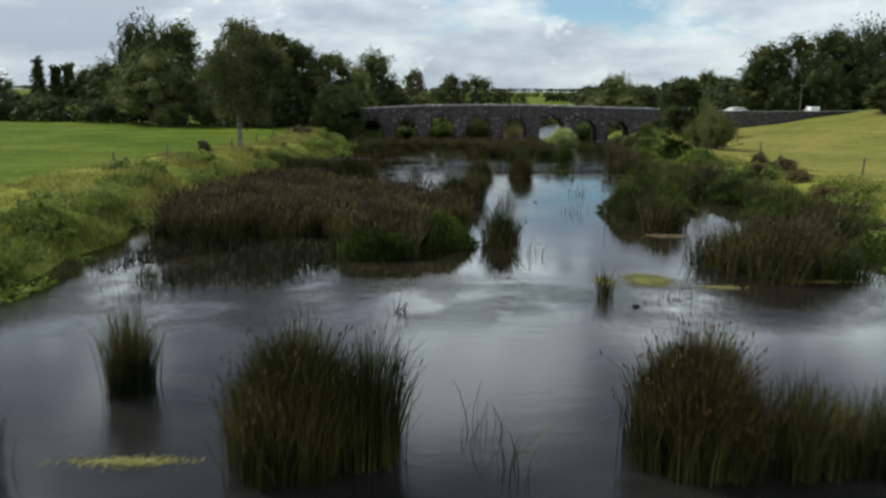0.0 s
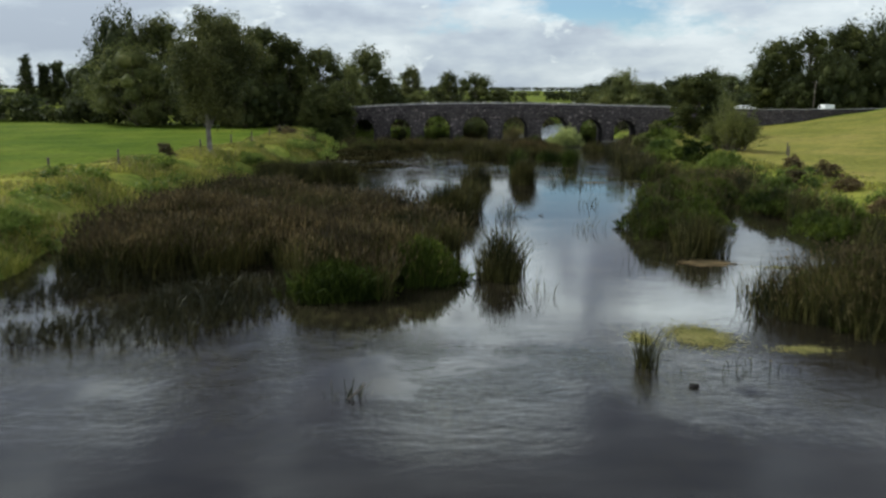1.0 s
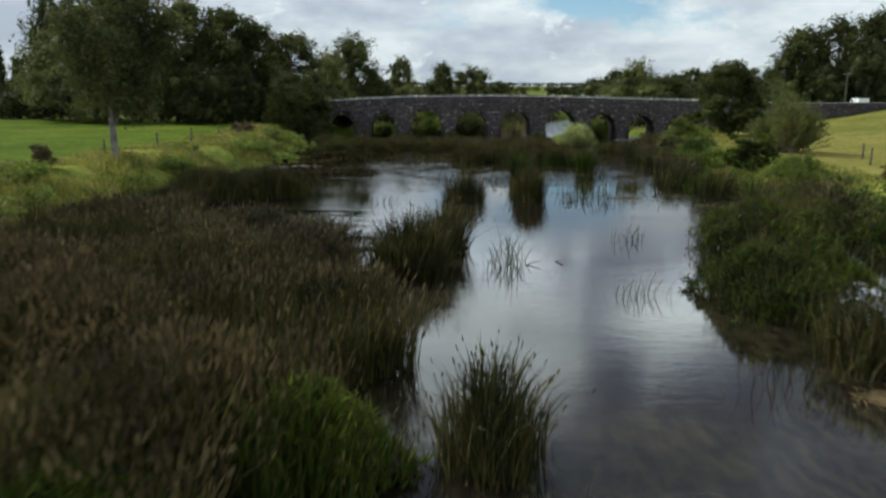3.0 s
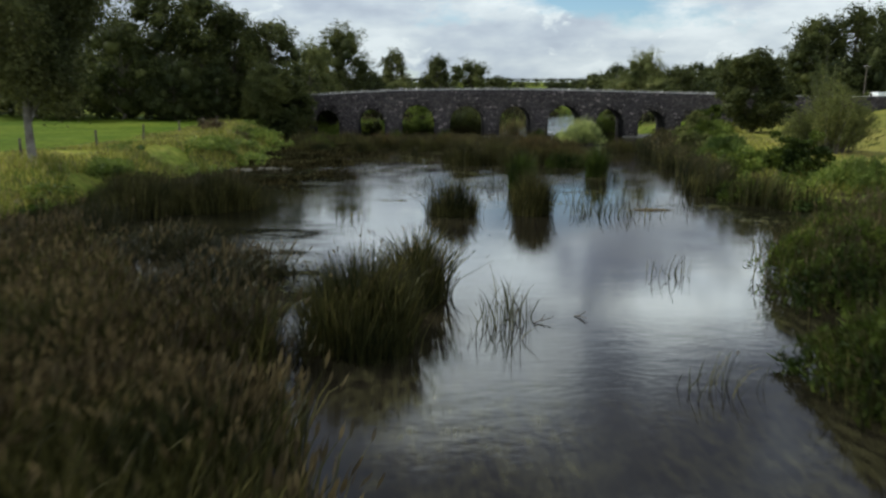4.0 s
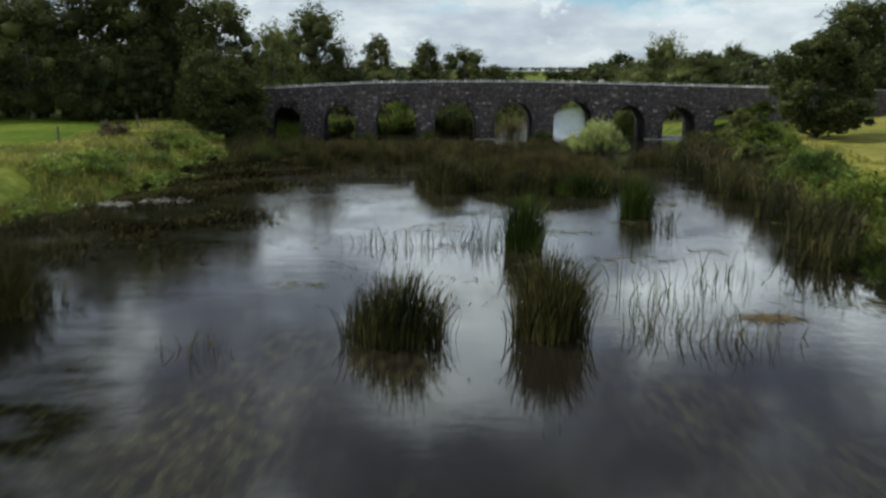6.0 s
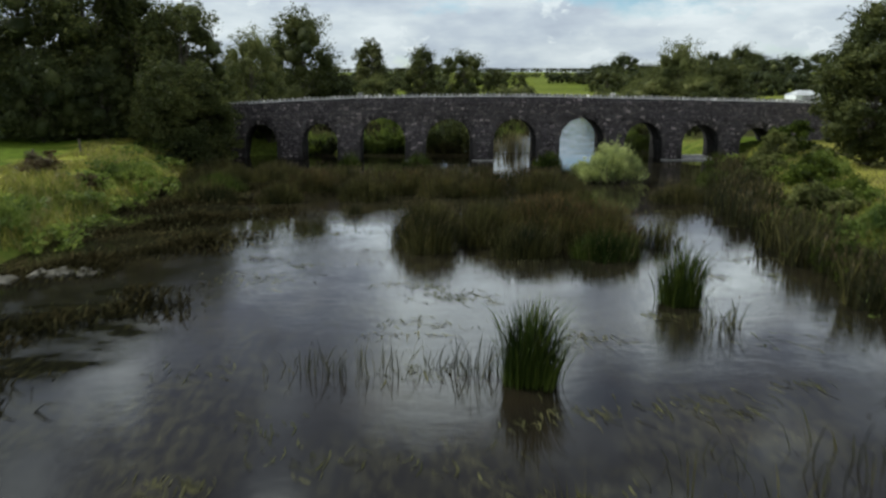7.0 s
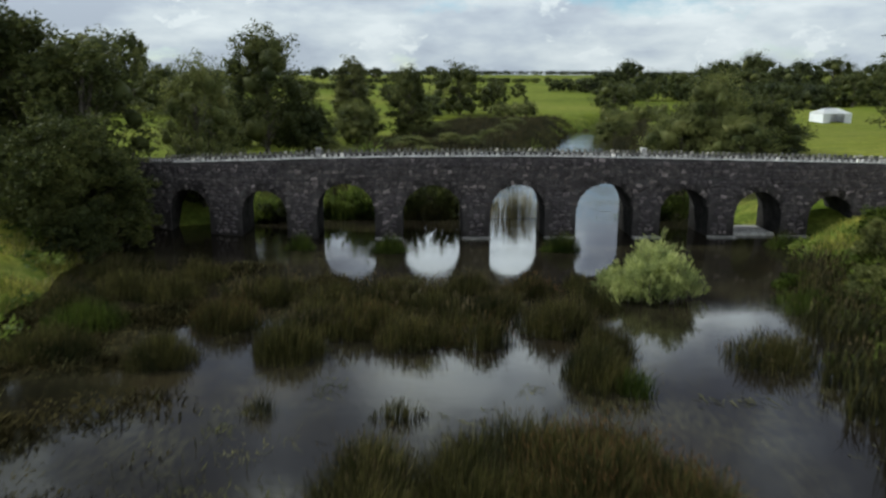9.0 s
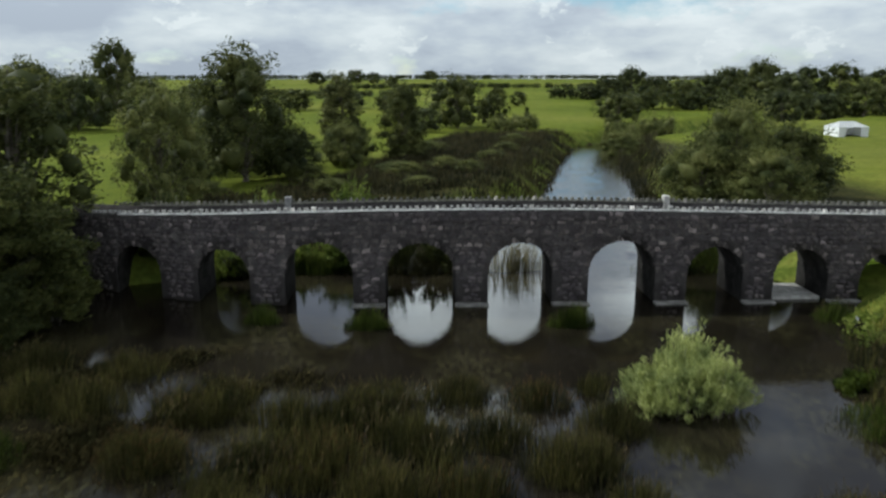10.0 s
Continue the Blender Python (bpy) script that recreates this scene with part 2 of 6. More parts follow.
z0, z1 = (0, 0, 0), (0.95, 0.95, 0.95)
riffle = kw.ramp(far_y, [(0.155, z0), (0.175, z1), (0.20, z1), (0.22, z0), (0.54, z0), (0.58, (0.18, 0.18, 0.18)), (0.66, (0.24, 0.24, 0.24)), (0.72, z0), (0.985, z0), (1.0, (0.4, 0.4, 0.4))])
still = kw.mix(1.0, still, kw.mix(1.0, riffle, kw.ramp(kw.noise(0.35, 3), [(0.36, z0), (0.56, (1, 1, 1))]), "MULTIPLY"), "ADD")
wave = kw.mix(0.45, kw.noise(0.9, 4, 0.5, (1.0, 2.4, 1)), kw.noise(3.6, 4, 0.55, (1.0, 2.0, 1)))
kw.bump(wave, still, 0.07)
wander = kw.n.new("ShaderNodeMath")
wander.operation = "MULTIPLY_ADD"
wander.inputs[1].default_value = 0.09
kw.link(kw.noise(0.22, 4), wander.inputs[0])
kw.link(far_y, wander.inputs[2])
shoal = kw.ramp(wander.outputs[0], [(0.0, (1, 1, 1)), (0.19, (1, 1, 1)), (0.25, z0)])
depth = kw.mix(shoal, depth, kw.ramp(kw.noise(0.5, 5, 0.6, (0.6, 1.6, 1)), [(0.3, (0.008, 0.007, 0.007)), (0.7, (0.024, 0.022, 0.020))]))
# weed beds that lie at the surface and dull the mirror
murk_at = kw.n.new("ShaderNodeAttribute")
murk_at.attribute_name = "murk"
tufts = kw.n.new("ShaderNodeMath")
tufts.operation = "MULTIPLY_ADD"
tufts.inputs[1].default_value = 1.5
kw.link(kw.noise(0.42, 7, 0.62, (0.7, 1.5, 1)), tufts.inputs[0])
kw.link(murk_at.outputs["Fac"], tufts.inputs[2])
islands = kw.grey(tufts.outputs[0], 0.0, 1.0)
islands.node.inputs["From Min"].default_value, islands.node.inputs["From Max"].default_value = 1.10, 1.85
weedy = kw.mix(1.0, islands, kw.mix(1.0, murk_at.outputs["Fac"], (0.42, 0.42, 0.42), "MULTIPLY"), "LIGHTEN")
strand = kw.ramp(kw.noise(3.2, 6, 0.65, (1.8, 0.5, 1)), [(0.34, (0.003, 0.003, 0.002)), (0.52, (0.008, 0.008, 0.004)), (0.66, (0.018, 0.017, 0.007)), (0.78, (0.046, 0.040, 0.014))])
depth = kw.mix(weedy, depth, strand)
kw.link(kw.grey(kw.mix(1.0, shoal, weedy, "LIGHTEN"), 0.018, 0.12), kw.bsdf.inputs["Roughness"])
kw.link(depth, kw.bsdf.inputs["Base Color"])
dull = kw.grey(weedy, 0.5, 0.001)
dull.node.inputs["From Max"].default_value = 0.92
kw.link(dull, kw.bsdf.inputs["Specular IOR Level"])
kw.bsdf.inputs["IOR"].default_value = 1.33
M["water"] = kw.m

# ---- mesh helpers ----
RNG = np.random.default_rng(11)


def fast_mesh(name, verts, polys, mats, index=None, smooth=False):
    """A mesh from arrays: verts (n, 3); polys a list of (m, k) vertex index arrays; index the material of every face."""
    me = bpy.data.meshes.new(name)
    verts = np.asarray(verts, np.float32).reshape(-1, 3)
    polys = [np.asarray(p, np.int32) for p in polys if len(p)]
    loops = np.concatenate([p.ravel() for p in polys])
    sizes = np.concatenate([np.full(len(p), p.shape[1], np.int32) for p in polys])
    starts = np.concatenate([[0], np.cumsum(sizes)[:-1]]).astype(np.int32)
    me.vertices.add(len(verts))
    me.vertices.foreach_set("co", verts.ravel())
    me.loops.add(len(loops))
    me.loops.foreach_set("vertex_index", loops)
    me.polygons.add(len(sizes))
    me.polygons.foreach_set("loop_start", starts)
    for m in mats:
        me.materials.append(m)
    if index is not None:
        me.polygons.foreach_set("material_index", np.asarray(index, np.int32))
    if smooth:
        me.polygons.foreach_set("use_smooth", np.ones(len(sizes), bool))
    me.update(calc_edges=True)
    return me


def from_bm(name, bm, *mats):
    me = bpy.data.meshes.new(name)
    bm.to_mesh(me)
    bm.free()
    for m in mats:
        me.materials.append(m)
    return me


def part(name, me, parent, label=""):
    ob = new(name, me)
    ob.parent = parent
    if label:
        ob["label"] = label
    return ob


def box(bm, x0, y0, z0, x1, y1, z1, bevel=0.0):
    r = bmesh.ops.create_cube(bm, size=1.0)
    for v in r["verts"]:
        v.co = Vector((x0 + (v.co.x + 0.5) * (x1 - x0), y0 + (v.co.y + 0.5) * (y1 - y0), z0 + (v.co.z + 0.5) * (z1 - z0)))
    if bevel:
        es = list({e for v in r["verts"] for e in v.link_edges})
        bmesh.ops.bevel(bm, geom=es, offset=bevel, segments=1, affect="EDGES")


def lerp_table(table, v):
    return np.interp(v, [a for a, _ in table], [b for _, b in table])


# ---- the lie of the land ----
LEFT_EDGE = [(-200, -14), (20, -13), (34, -13.4), (50, -14.5), (64, -13.8), (76, -11), (84, -9.4), (96, -10.4), (110, -10.8),
             (118, -12.2), (127, -12.4), (129.5, -7), (133, 0), (142, 8), (164, 23.5), (192, 30.5), (232, 41), (262, 66), (300, 120), (340, 200), (2600, 200)]
RIGHT_EDGE = [(-200, 17), (26, 17), (38, 20.5), (50, 21.5), (60, 21.6), (64.5, 21.6), (67, 20.0), (74, 20.0), (87, 22.4), (98, 25.0), (107, 28.6), (121, 33),
              (124, 35.5), (128, 31.5), (134, 30.5), (144, 32.5), (164, 35), (192, 41), (232, 51.5), (262, 78), (300, 136), (340, 200), (2600, 200)]


def ground_z(x, y):
    x, y = np.asarray(x, float), np.asarray(y, float)
    xl, xr = lerp_table(LEFT_EDGE, y), lerp_table(RIGHT_EDGE, y)
    d = np.maximum(xl - x, x - xr)
    wob = 0.5 * np.sin(0.9 * y + 0.3 * x) + 0.4 * np.sin(0.37 * y + 1.3)
    d = d + 0.5 * wob
    t = np.clip((d + 1.5) / 6.5, 0, 1)
    z = -0.9 + np.where(x < xl + 2, 2.5, 2.0) * t * t * (3 - 2 * t)
    dry = np.clip(d / 6, 0, 1)
    z = z + dry * 0.10 * (np.sin(0.21 * x + 0.5) * np.sin(0.17 * y) + np.sin(0.55 * x) * np.sin(0.43 * y + 1))
    rise = np.clip(0.0022 * np.maximum(x - 33, 0) ** 2, 0, 4.2) * np.clip((260 - y) / 90, 0, 1) * np.where(y > 126, 0.45 * np.clip((205 - y) / 35, 0, 1), 1.0)
    hill = 10.6 * np.clip((y - 230) / 490, 0, 1) ** 1.15
    beyond = 0.5 * np.sin(x * 0.006 + 1) * np.clip((y - 300) / 400, 0, 1)
    side = np.clip((np.abs(x) - 250) / 900, 0, 1) * 9
    side = side + np.clip(0.012 * (-18 - x), 0, 0.6) * np.clip((215 - y) / 60, 0, 1)
    valley = 0.0045 * (np.clip(y, 0, 720) - 22)
    return z + dry * (rise + hill + beyond + side + valley)


def gz(x, y):
    return float(ground_z(x, y))


def steps(*runs):
    out = []
    for a, b, n in runs:
        out += list(np.linspace(a, b, n, endpoint=False))
    return np.array(out + [runs[-1][1]])


gx = steps((-1800, -220, 12), (-220, -60, 24), (-60, -26, 28), (-26, 46, 84), (46, 110, 32), (110, 260, 22), (260, 1800, 12))
gy = steps((-160, -5, 20), (-5, 135, 130), (135, 280, 50), (280, 760, 50), (760, 2600, 12))
GX, GY = np.meshgrid(gx, gy)
GZ = ground_z(GX, GY)
nx, ny = len(gx), len(gy)
ii = (np.arange(ny - 1)[:, None] * nx + np.arange(nx - 1)[None, :]).ravel()
quads = np.stack([ii, ii + 1, ii + nx + 1, ii + nx], 1)


def land():
    """One ground sheet: pasture, hay, verge, bank and river bed run into each other along ragged lines."""
    k = Nodes("land")

    def cover(name):
        n = k.n.new("ShaderNodeAttribute")
        n.attribute_name = name
        return n.outputs["Fac"]

    def tones(p, q, r, scale):
        return k.ramp(k.noise(scale, 6), [(0.28, p), (0.5, q), (0.74, r)])

    ragged = k.n.new("ShaderNodeMath")
    ragged.operation = "MULTIPLY_ADD"
    ragged.inputs[1].default_value = 9.0
    k.link(k.noise(0.22, 6, 0.6), ragged.inputs[0])
    k.link(cover("edge"), ragged.inputs[2])

    def within(a, b):
        r = k.grey(ragged.outputs[0], 1.0, 0.0)
        r.node.inputs["From Min"].default_value, r.node.inputs["From Max"].default_value = a + 4.5, b + 4.5
        return r

    col = tones((0.056, 0.088, 0.009), (0.080, 0.112, 0.012), (0.125, 0.145, 0.020), 0.12)
    col = k.mix(cover("far"), col, tones((0.076, 0.100, 0.013), (0.112, 0.134, 0.018), (0.162, 0.164, 0.034), 0.02))
    col = k.mix(cover("hay"), col, tones((0.115, 0.120, 0.024), (0.170, 0.160, 0.036), (0.235, 0.190, 0.060), 0.08))
    edge_grass = k.mix(1.0, within(7.0, 10.0), cover("verge"), "MULTIPLY")
    col = k.mix(edge_grass, col, tones((0.13, 0.150, 0.022), (0.22, 0.215, 0.036), (0.31, 0.265, 0.070), 0.35))
    col = k.mix(cover("marsh"), col, tones((0.020, 0.021, 0.008), (0.038, 0.038, 0.013), (0.070, 0.064, 0.024), 0.3))
    col = k.mix(within(3.2, 5.5), col, tones((0.06, 0.085, 0.016), (0.11, 0.135, 0.024), (0.19, 0.185, 0.045), 0.5))
    col = k.mix(within(-0.3, 0.8), col, tones((0.02, 0.016, 0.01), (0.035, 0.026, 0.015), (0.05, 0.04, 0.022), 0.5))
    fn = k.noise(2.5, 6)
    col = k.mix(1.0, col, k.ramp(fn, [(0.25, (0.6, 0.6, 0.6)), (0.75, (1.3, 1.3, 1.3))]), "MULTIPLY")
    col = k.mix(1.0, col, k.ramp(k.noise(0.45, 5, 0.6), [(0.3, (0.78, 0.82, 0.80)), (0.7, (1.2, 1.14, 1.1))]), "MULTIPLY")
    k.bump(fn, 0.4, 0.08)
    return k.done(col, 0.9)


ground = new("ground", fast_mesh("ground", np.stack([GX, GY, GZ], -1), [quads], [land()], None, True))
edge_v = np.clip(np.maximum(lerp_table(LEFT_EDGE, GY) - GX, GX - lerp_table(RIGHT_EDGE, GY)), -20, 60)
COVER = {"edge": edge_v, "verge": np.clip((124 - GY) / 3, 0, 1), "hay": np.clip((GX - 19) / 3, 0, 1) * np.clip((125 - GY) / 3, 0, 1), "far": np.clip((GY - 134) / 4, 0, 1),
         "marsh": np.clip((GY - 129) / 3, 0, 1) * np.clip((236 - GY) / 8, 0, 1) * np.clip((27 - edge_v) / 3, 0, 1) * np.clip((60 - GX) / 6, 0, 1) * np.clip((GX + 12) / 4, 0, 1)}
for name, w in COVER.items():
    ground.data.attributes.new(name, "FLOAT", "POINT").data.foreach_set("value", w.astype(np.float32).ravel())
tagged(ground, "green pasture, dry hay field and earth river banks", "ground", kind="structure")

wx, wy = steps((-60, -16, 8), (-16, 34, 100), (34, 90, 12), (90, 210, 6)), steps((-150, 10, 16), (10, 126, 232), (126, 360, 40))
WX, WY = np.meshgrid(wx, wy)
iw = (np.arange(len(wy) - 1)[:, None] * len(wx) + np.arange(len(wx) - 1)[None, :]).ravel()
water = new("water", fast_mesh("water", np.stack([WX, WY, WX * 0], -1), [np.stack([iw, iw + 1, iw + len(wx) + 1, iw + len(wx)], 1)], [M["water"]], None, True))
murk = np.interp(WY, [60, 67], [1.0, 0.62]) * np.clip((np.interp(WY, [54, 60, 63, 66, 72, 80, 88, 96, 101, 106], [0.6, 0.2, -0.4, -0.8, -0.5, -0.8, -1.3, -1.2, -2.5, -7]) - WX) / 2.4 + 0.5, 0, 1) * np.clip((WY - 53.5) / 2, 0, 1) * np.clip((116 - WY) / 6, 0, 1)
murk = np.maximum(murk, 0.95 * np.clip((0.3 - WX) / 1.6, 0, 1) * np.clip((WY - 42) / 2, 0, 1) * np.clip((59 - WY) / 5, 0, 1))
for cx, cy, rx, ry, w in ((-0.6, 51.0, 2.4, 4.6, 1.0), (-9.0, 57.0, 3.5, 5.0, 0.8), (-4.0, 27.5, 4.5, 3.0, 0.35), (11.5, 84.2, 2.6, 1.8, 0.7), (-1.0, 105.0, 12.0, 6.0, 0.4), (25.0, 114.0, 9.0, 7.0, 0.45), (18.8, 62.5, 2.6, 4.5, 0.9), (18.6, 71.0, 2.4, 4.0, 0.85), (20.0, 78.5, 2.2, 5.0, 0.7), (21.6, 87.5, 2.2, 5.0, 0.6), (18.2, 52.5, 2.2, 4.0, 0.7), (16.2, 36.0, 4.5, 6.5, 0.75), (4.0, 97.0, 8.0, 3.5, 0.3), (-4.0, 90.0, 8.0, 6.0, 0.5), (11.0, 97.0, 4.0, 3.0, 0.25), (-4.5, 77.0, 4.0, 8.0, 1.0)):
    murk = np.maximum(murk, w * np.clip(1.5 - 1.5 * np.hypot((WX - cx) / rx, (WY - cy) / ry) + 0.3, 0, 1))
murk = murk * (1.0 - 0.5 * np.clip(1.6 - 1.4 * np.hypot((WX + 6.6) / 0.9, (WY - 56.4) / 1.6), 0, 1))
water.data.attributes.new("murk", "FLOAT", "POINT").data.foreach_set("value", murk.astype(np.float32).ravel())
tagged(water, "dark slow river water mirroring the clouds", "river", kind="structure")

# ---- the bridge ----
ARCHES = [(-8.9, 1.62, 3.21), (-3.1, 1.66, 3.36), (2.75, 2.05, 3.91), (8.85, 2.12, 3.81), (14.9, 1.95, 3.81), (21.1, 2.05, 3.88),
          (26.85, 1.75, 3.46), (32.2, 1.7, 3.26), (37.5, 1.62, 2.96), (49.0, 0.8, 2.36)]
TOP = [(-40, 3.86), (-20, 4.66), (-11, 5.18), (-6, 5.51), (0, 5.81), (6, 5.92), (12, 5.96), (18, 5.93), (24, 5.81), (31, 5.64), (38, 5.48), (45, 5.31), (55, 5.18), (70, 5.24), (90, 5.66), (120, 6.06)]
WIDTH = 3.75


def face_y(x):
    return 123.6 + 0.018 * np.maximum(0.0, 3.0 - np.asarray(x, float)) ** 2 + 0.004 * np.maximum(0.0, np.asarray(x, float) - 48) ** 2


def top_z(x):
    return lerp_table(TOP, x)


def arch_z(x):
    """Underside of the masonry at x."""
    for c, h, k in ARCHES:
        if abs(x - c) < h - 1e-6:
            rise = min(h * 0.98, k - 0.35)
            return k - rise + rise * math.sqrt(max(0.0, 1 - ((x - c) / h) ** 2))
    return -0.9


bridge = new("bridge")
bridge.location = (0, 0, 0)
tagged(bridge, "old grey rubble stone bridge with many low round arches", "bridge")

cols = []
xs = set(np.round(np.arange(-16, 92.1, 0.4), 3))
for c, h, k in ARCHES:
    xs |= {round(c + h * math.cos(a * math.pi / 26), 4) for a in range(1, 26)}
    xs |= {round(c - h, 4), round(c + h, 4)}
for x in sorted(xs):
    zb = arch_z(x)
    at_edge = [s for e, s in [(round(c - h, 4), (0, 1)) for c, h, k in ARCHES] + [(round(c + h, 4), (1, 0)) for c, h, k in ARCHES] if abs(e - x) < 1e-4]
    if at_edge:
        c, h, k = min(ARCHES, key=lambda a: abs(abs(x - a[0]) - a[1]))
        spring = k - min(h * 0.98, k - 0.35)
        order = (-0.9, spring) if at_edge[0] == (0, 1) else (spring, -0.9)
        cols += [(x, order[0]), (x, order[1])]
    else:
        cols.append((x, zb))
V, F, mi = [], [], []
for x, zb in cols:
    y0, y1, t = float(face_y(x)), float(face_y(x)) + WIDTH, float(top_z(x)) - 1.0
    V += [(x, y0, zb), (x, y0, t), (x, y1, zb), (x, y1, t)]
for i in range(len(cols) - 1):
    a, b = 4 * i, 4 * i + 4
    if abs(cols[i][0] - cols[i + 1][0]) > 1e-5:
        F += [(a, b, b + 1, a + 1), (b + 2, a + 2, a + 3, b + 3), (a + 1, b + 1, b + 3, a + 3)]
        mi += [0, 0, 2]
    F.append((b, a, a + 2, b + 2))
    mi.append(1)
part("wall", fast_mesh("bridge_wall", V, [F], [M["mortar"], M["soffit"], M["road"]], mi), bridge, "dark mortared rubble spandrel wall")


def parapet(name, off, thick):
    V, F = [], []
    px = np.arange(-16, 92.1, 0.5)
    for x in px:
        y, t = float(face_y(x)) + off, float(top_z(x))
        V += [(x, y, t - 1.02), (x, y, t - 0.16), (x, y + thick, t - 0.16), (x, y + thick, t - 1.02)]
    for i in range(len(px) - 1):
        a, b = 4 * i, 4 * i + 4
        F += [(a, b, b + 1, a + 1), (a + 1, b + 1, b + 2, a + 2), (a + 2, b + 2, b + 3, a + 3)]
    return part(name, fast_mesh(name, V, [F], [M["mortar"]]), bridge)


def cap(off, thick, mat, text):
    """The pale flat top course of a parapet."""
    V, F = [], []
    px = np.arange(-10, 92.1, 0.5)
    for x in px:
        y, t = float(face_y(x)) + off, float(top_z(x)) - 0.157
        V += [(x, y - 0.03, t), (x, y - 0.03, t + 0.055), (x, y + thick + 0.03, t + 0.055), (x, y + thick + 0.03, t)]
    for i in range(len(px) - 1):
        a, b = 4 * i, 4 * i + 4
        F += [(a, b, b + 1, a + 1), (a + 1, b + 1, b + 2, a + 2), (a + 2, b + 2, b + 3, a + 3), (a + 3, b + 3, b, a)]
    part("parapet_cap", fast_mesh("parapet_cap", V, [F], [M[mat]]), bridge, text)


parapet("parapet", 0.0, 0.42)
cap(0.0, 0.42, "cap", "pale flat top course of the parapet, sunlit white put in its colour")
cap(WIDTH - 0.42, 0.42, "dark_cope", "dull darker top course of the parapet")
parapet("parapet", WIDTH - 0.42, 0.42)

# low stone footings that run out under the piers
foots = sorted([(a[0] + a[1], b[0] - b[1]) for a, b in zip(ARCHES[2:8], ARCHES[3:9])])
for x0, x1 in foots:
    bm = bmesh.new()
    ya = float(face_y((x0 + x1) / 2))
    box(bm, x0 - 0.03, ya - 0.6, -0.9, x1 + 0.03, ya + 0.05, 0.11, 0.05)
    part("footing", from_bm("footing", bm, M["footing"]), bridge, "worn stone footing at the waterline")

# ---- plants ----


def blade_mesh(name, base, height, width, lean, mats, heads=0.0, seed=1, head_mat=1, head_size=0.7, head_low=0.92):
    """Upright blades: base (n, 3), height (n), width (n), lean (n, 2) as the tip's shift in parts of the height."""
    r = np.random.default_rng(seed)
    n = len(base)
    ang = r.uniform(0, math.pi, n)
    side = np.stack([np.cos(ang), np.sin(ang), np.zeros(n)], 1) * width[:, None] / 2
    rows, wide = (0.0, 0.4, 0.75), (1.0, 0.9, 0.6)
    pts = []
    for f, w in zip(rows, wide):
        mid = base + np.stack([lean[:, 0] * height * f ** 2, lean[:, 1] * height * f ** 2, height * f], 1)
        pts += [mid - side * w, mid + side * w]
    drop = 1.0 - 0.25 * np.minimum(1, np.hypot(lean[:, 0], lean[:, 1]))
    tip = base + np.stack([lean[:, 0] * height, lean[:, 1] * height, height * drop], 1)
    V = np.stack(pts + [tip], 1).reshape(-1, 3)
    k = np.arange(n)[:, None] * 7
    quads = np.concatenate([k + np.array([0, 1, 3, 2]), k + np.array([2, 3, 5, 4])])
    tris = k + np.array([4, 5, 6])
    index = np.zeros(len(quads) + len(tris), np.int32)
    polys = [quads, tris]
    if np.max(heads) > 0:
        pick = np.where(r.random(n) < heads)[0]
        m = len(pick)
        hh, hw = r.uniform(0.14, 0.30, m) * head_size, r.uniform(0.014, 0.034, m) * head_size
        f = r.uniform(head_low, 1.0, m)
        ph = height[pick]
        t = base[pick] + np.stack([lean[pick, 0] * ph * f ** 2, lean[pick, 1] * ph * f ** 2, ph * f * (1 - (1 - drop[pick]) * f)], 1)
        s = side[pick] / (np.linalg.norm(side[pick], axis=1)[:, None] + 1e-9) * hw[:, None]
        fwd = np.stack([lean[pick, 0], lean[pick, 1], np.full(m, 0.9)], 1)
        fwd /= np.linalg.norm(fwd, axis=1)[:, None]
        a = t - fwd * hh[:, None] * 0.3
        c = t + fwd * hh[:, None] * 0.7
        b = (a + c) / 2
        HV = np.stack([a, b - s, c, b + s], 1).reshape(-1, 3)
        hq = len(V) + np.arange(m)[:, None] * 4 + np.array([0, 1, 2, 3])
        V = np.concatenate([V, HV])
        polys = [np.concatenate([quads, hq]), tris]
        index = np.zeros(len(quads) + m + len(tris), np.int32)
        index[len(quads):len(quads) + m] = head_mat
    return fast_mesh(name, V, polys, mats, index)


def in_blob(r, n, cx, cy, rx, ry, wav=0.25):
    """Points in an uneven oval, denser towards the middle."""
    a = r.uniform(0, 2 * math.pi, n)
    ph = r.uniform(0, 6.28, 3)
    rim = 1 + wav * (0.5 * np.sin(2 * a + ph[0]) + 0.35 * np.sin(3 * a + ph[1]) + 0.3 * np.sin(5 * a + ph[2]))
    q = r.random(n) ** 0.62 * rim * (1 + np.abs(r.normal(0, 0.16, n)))
    return np.stack([cx + rx * q * np.cos(a), cy + ry * q * np.sin(a)], 1), q


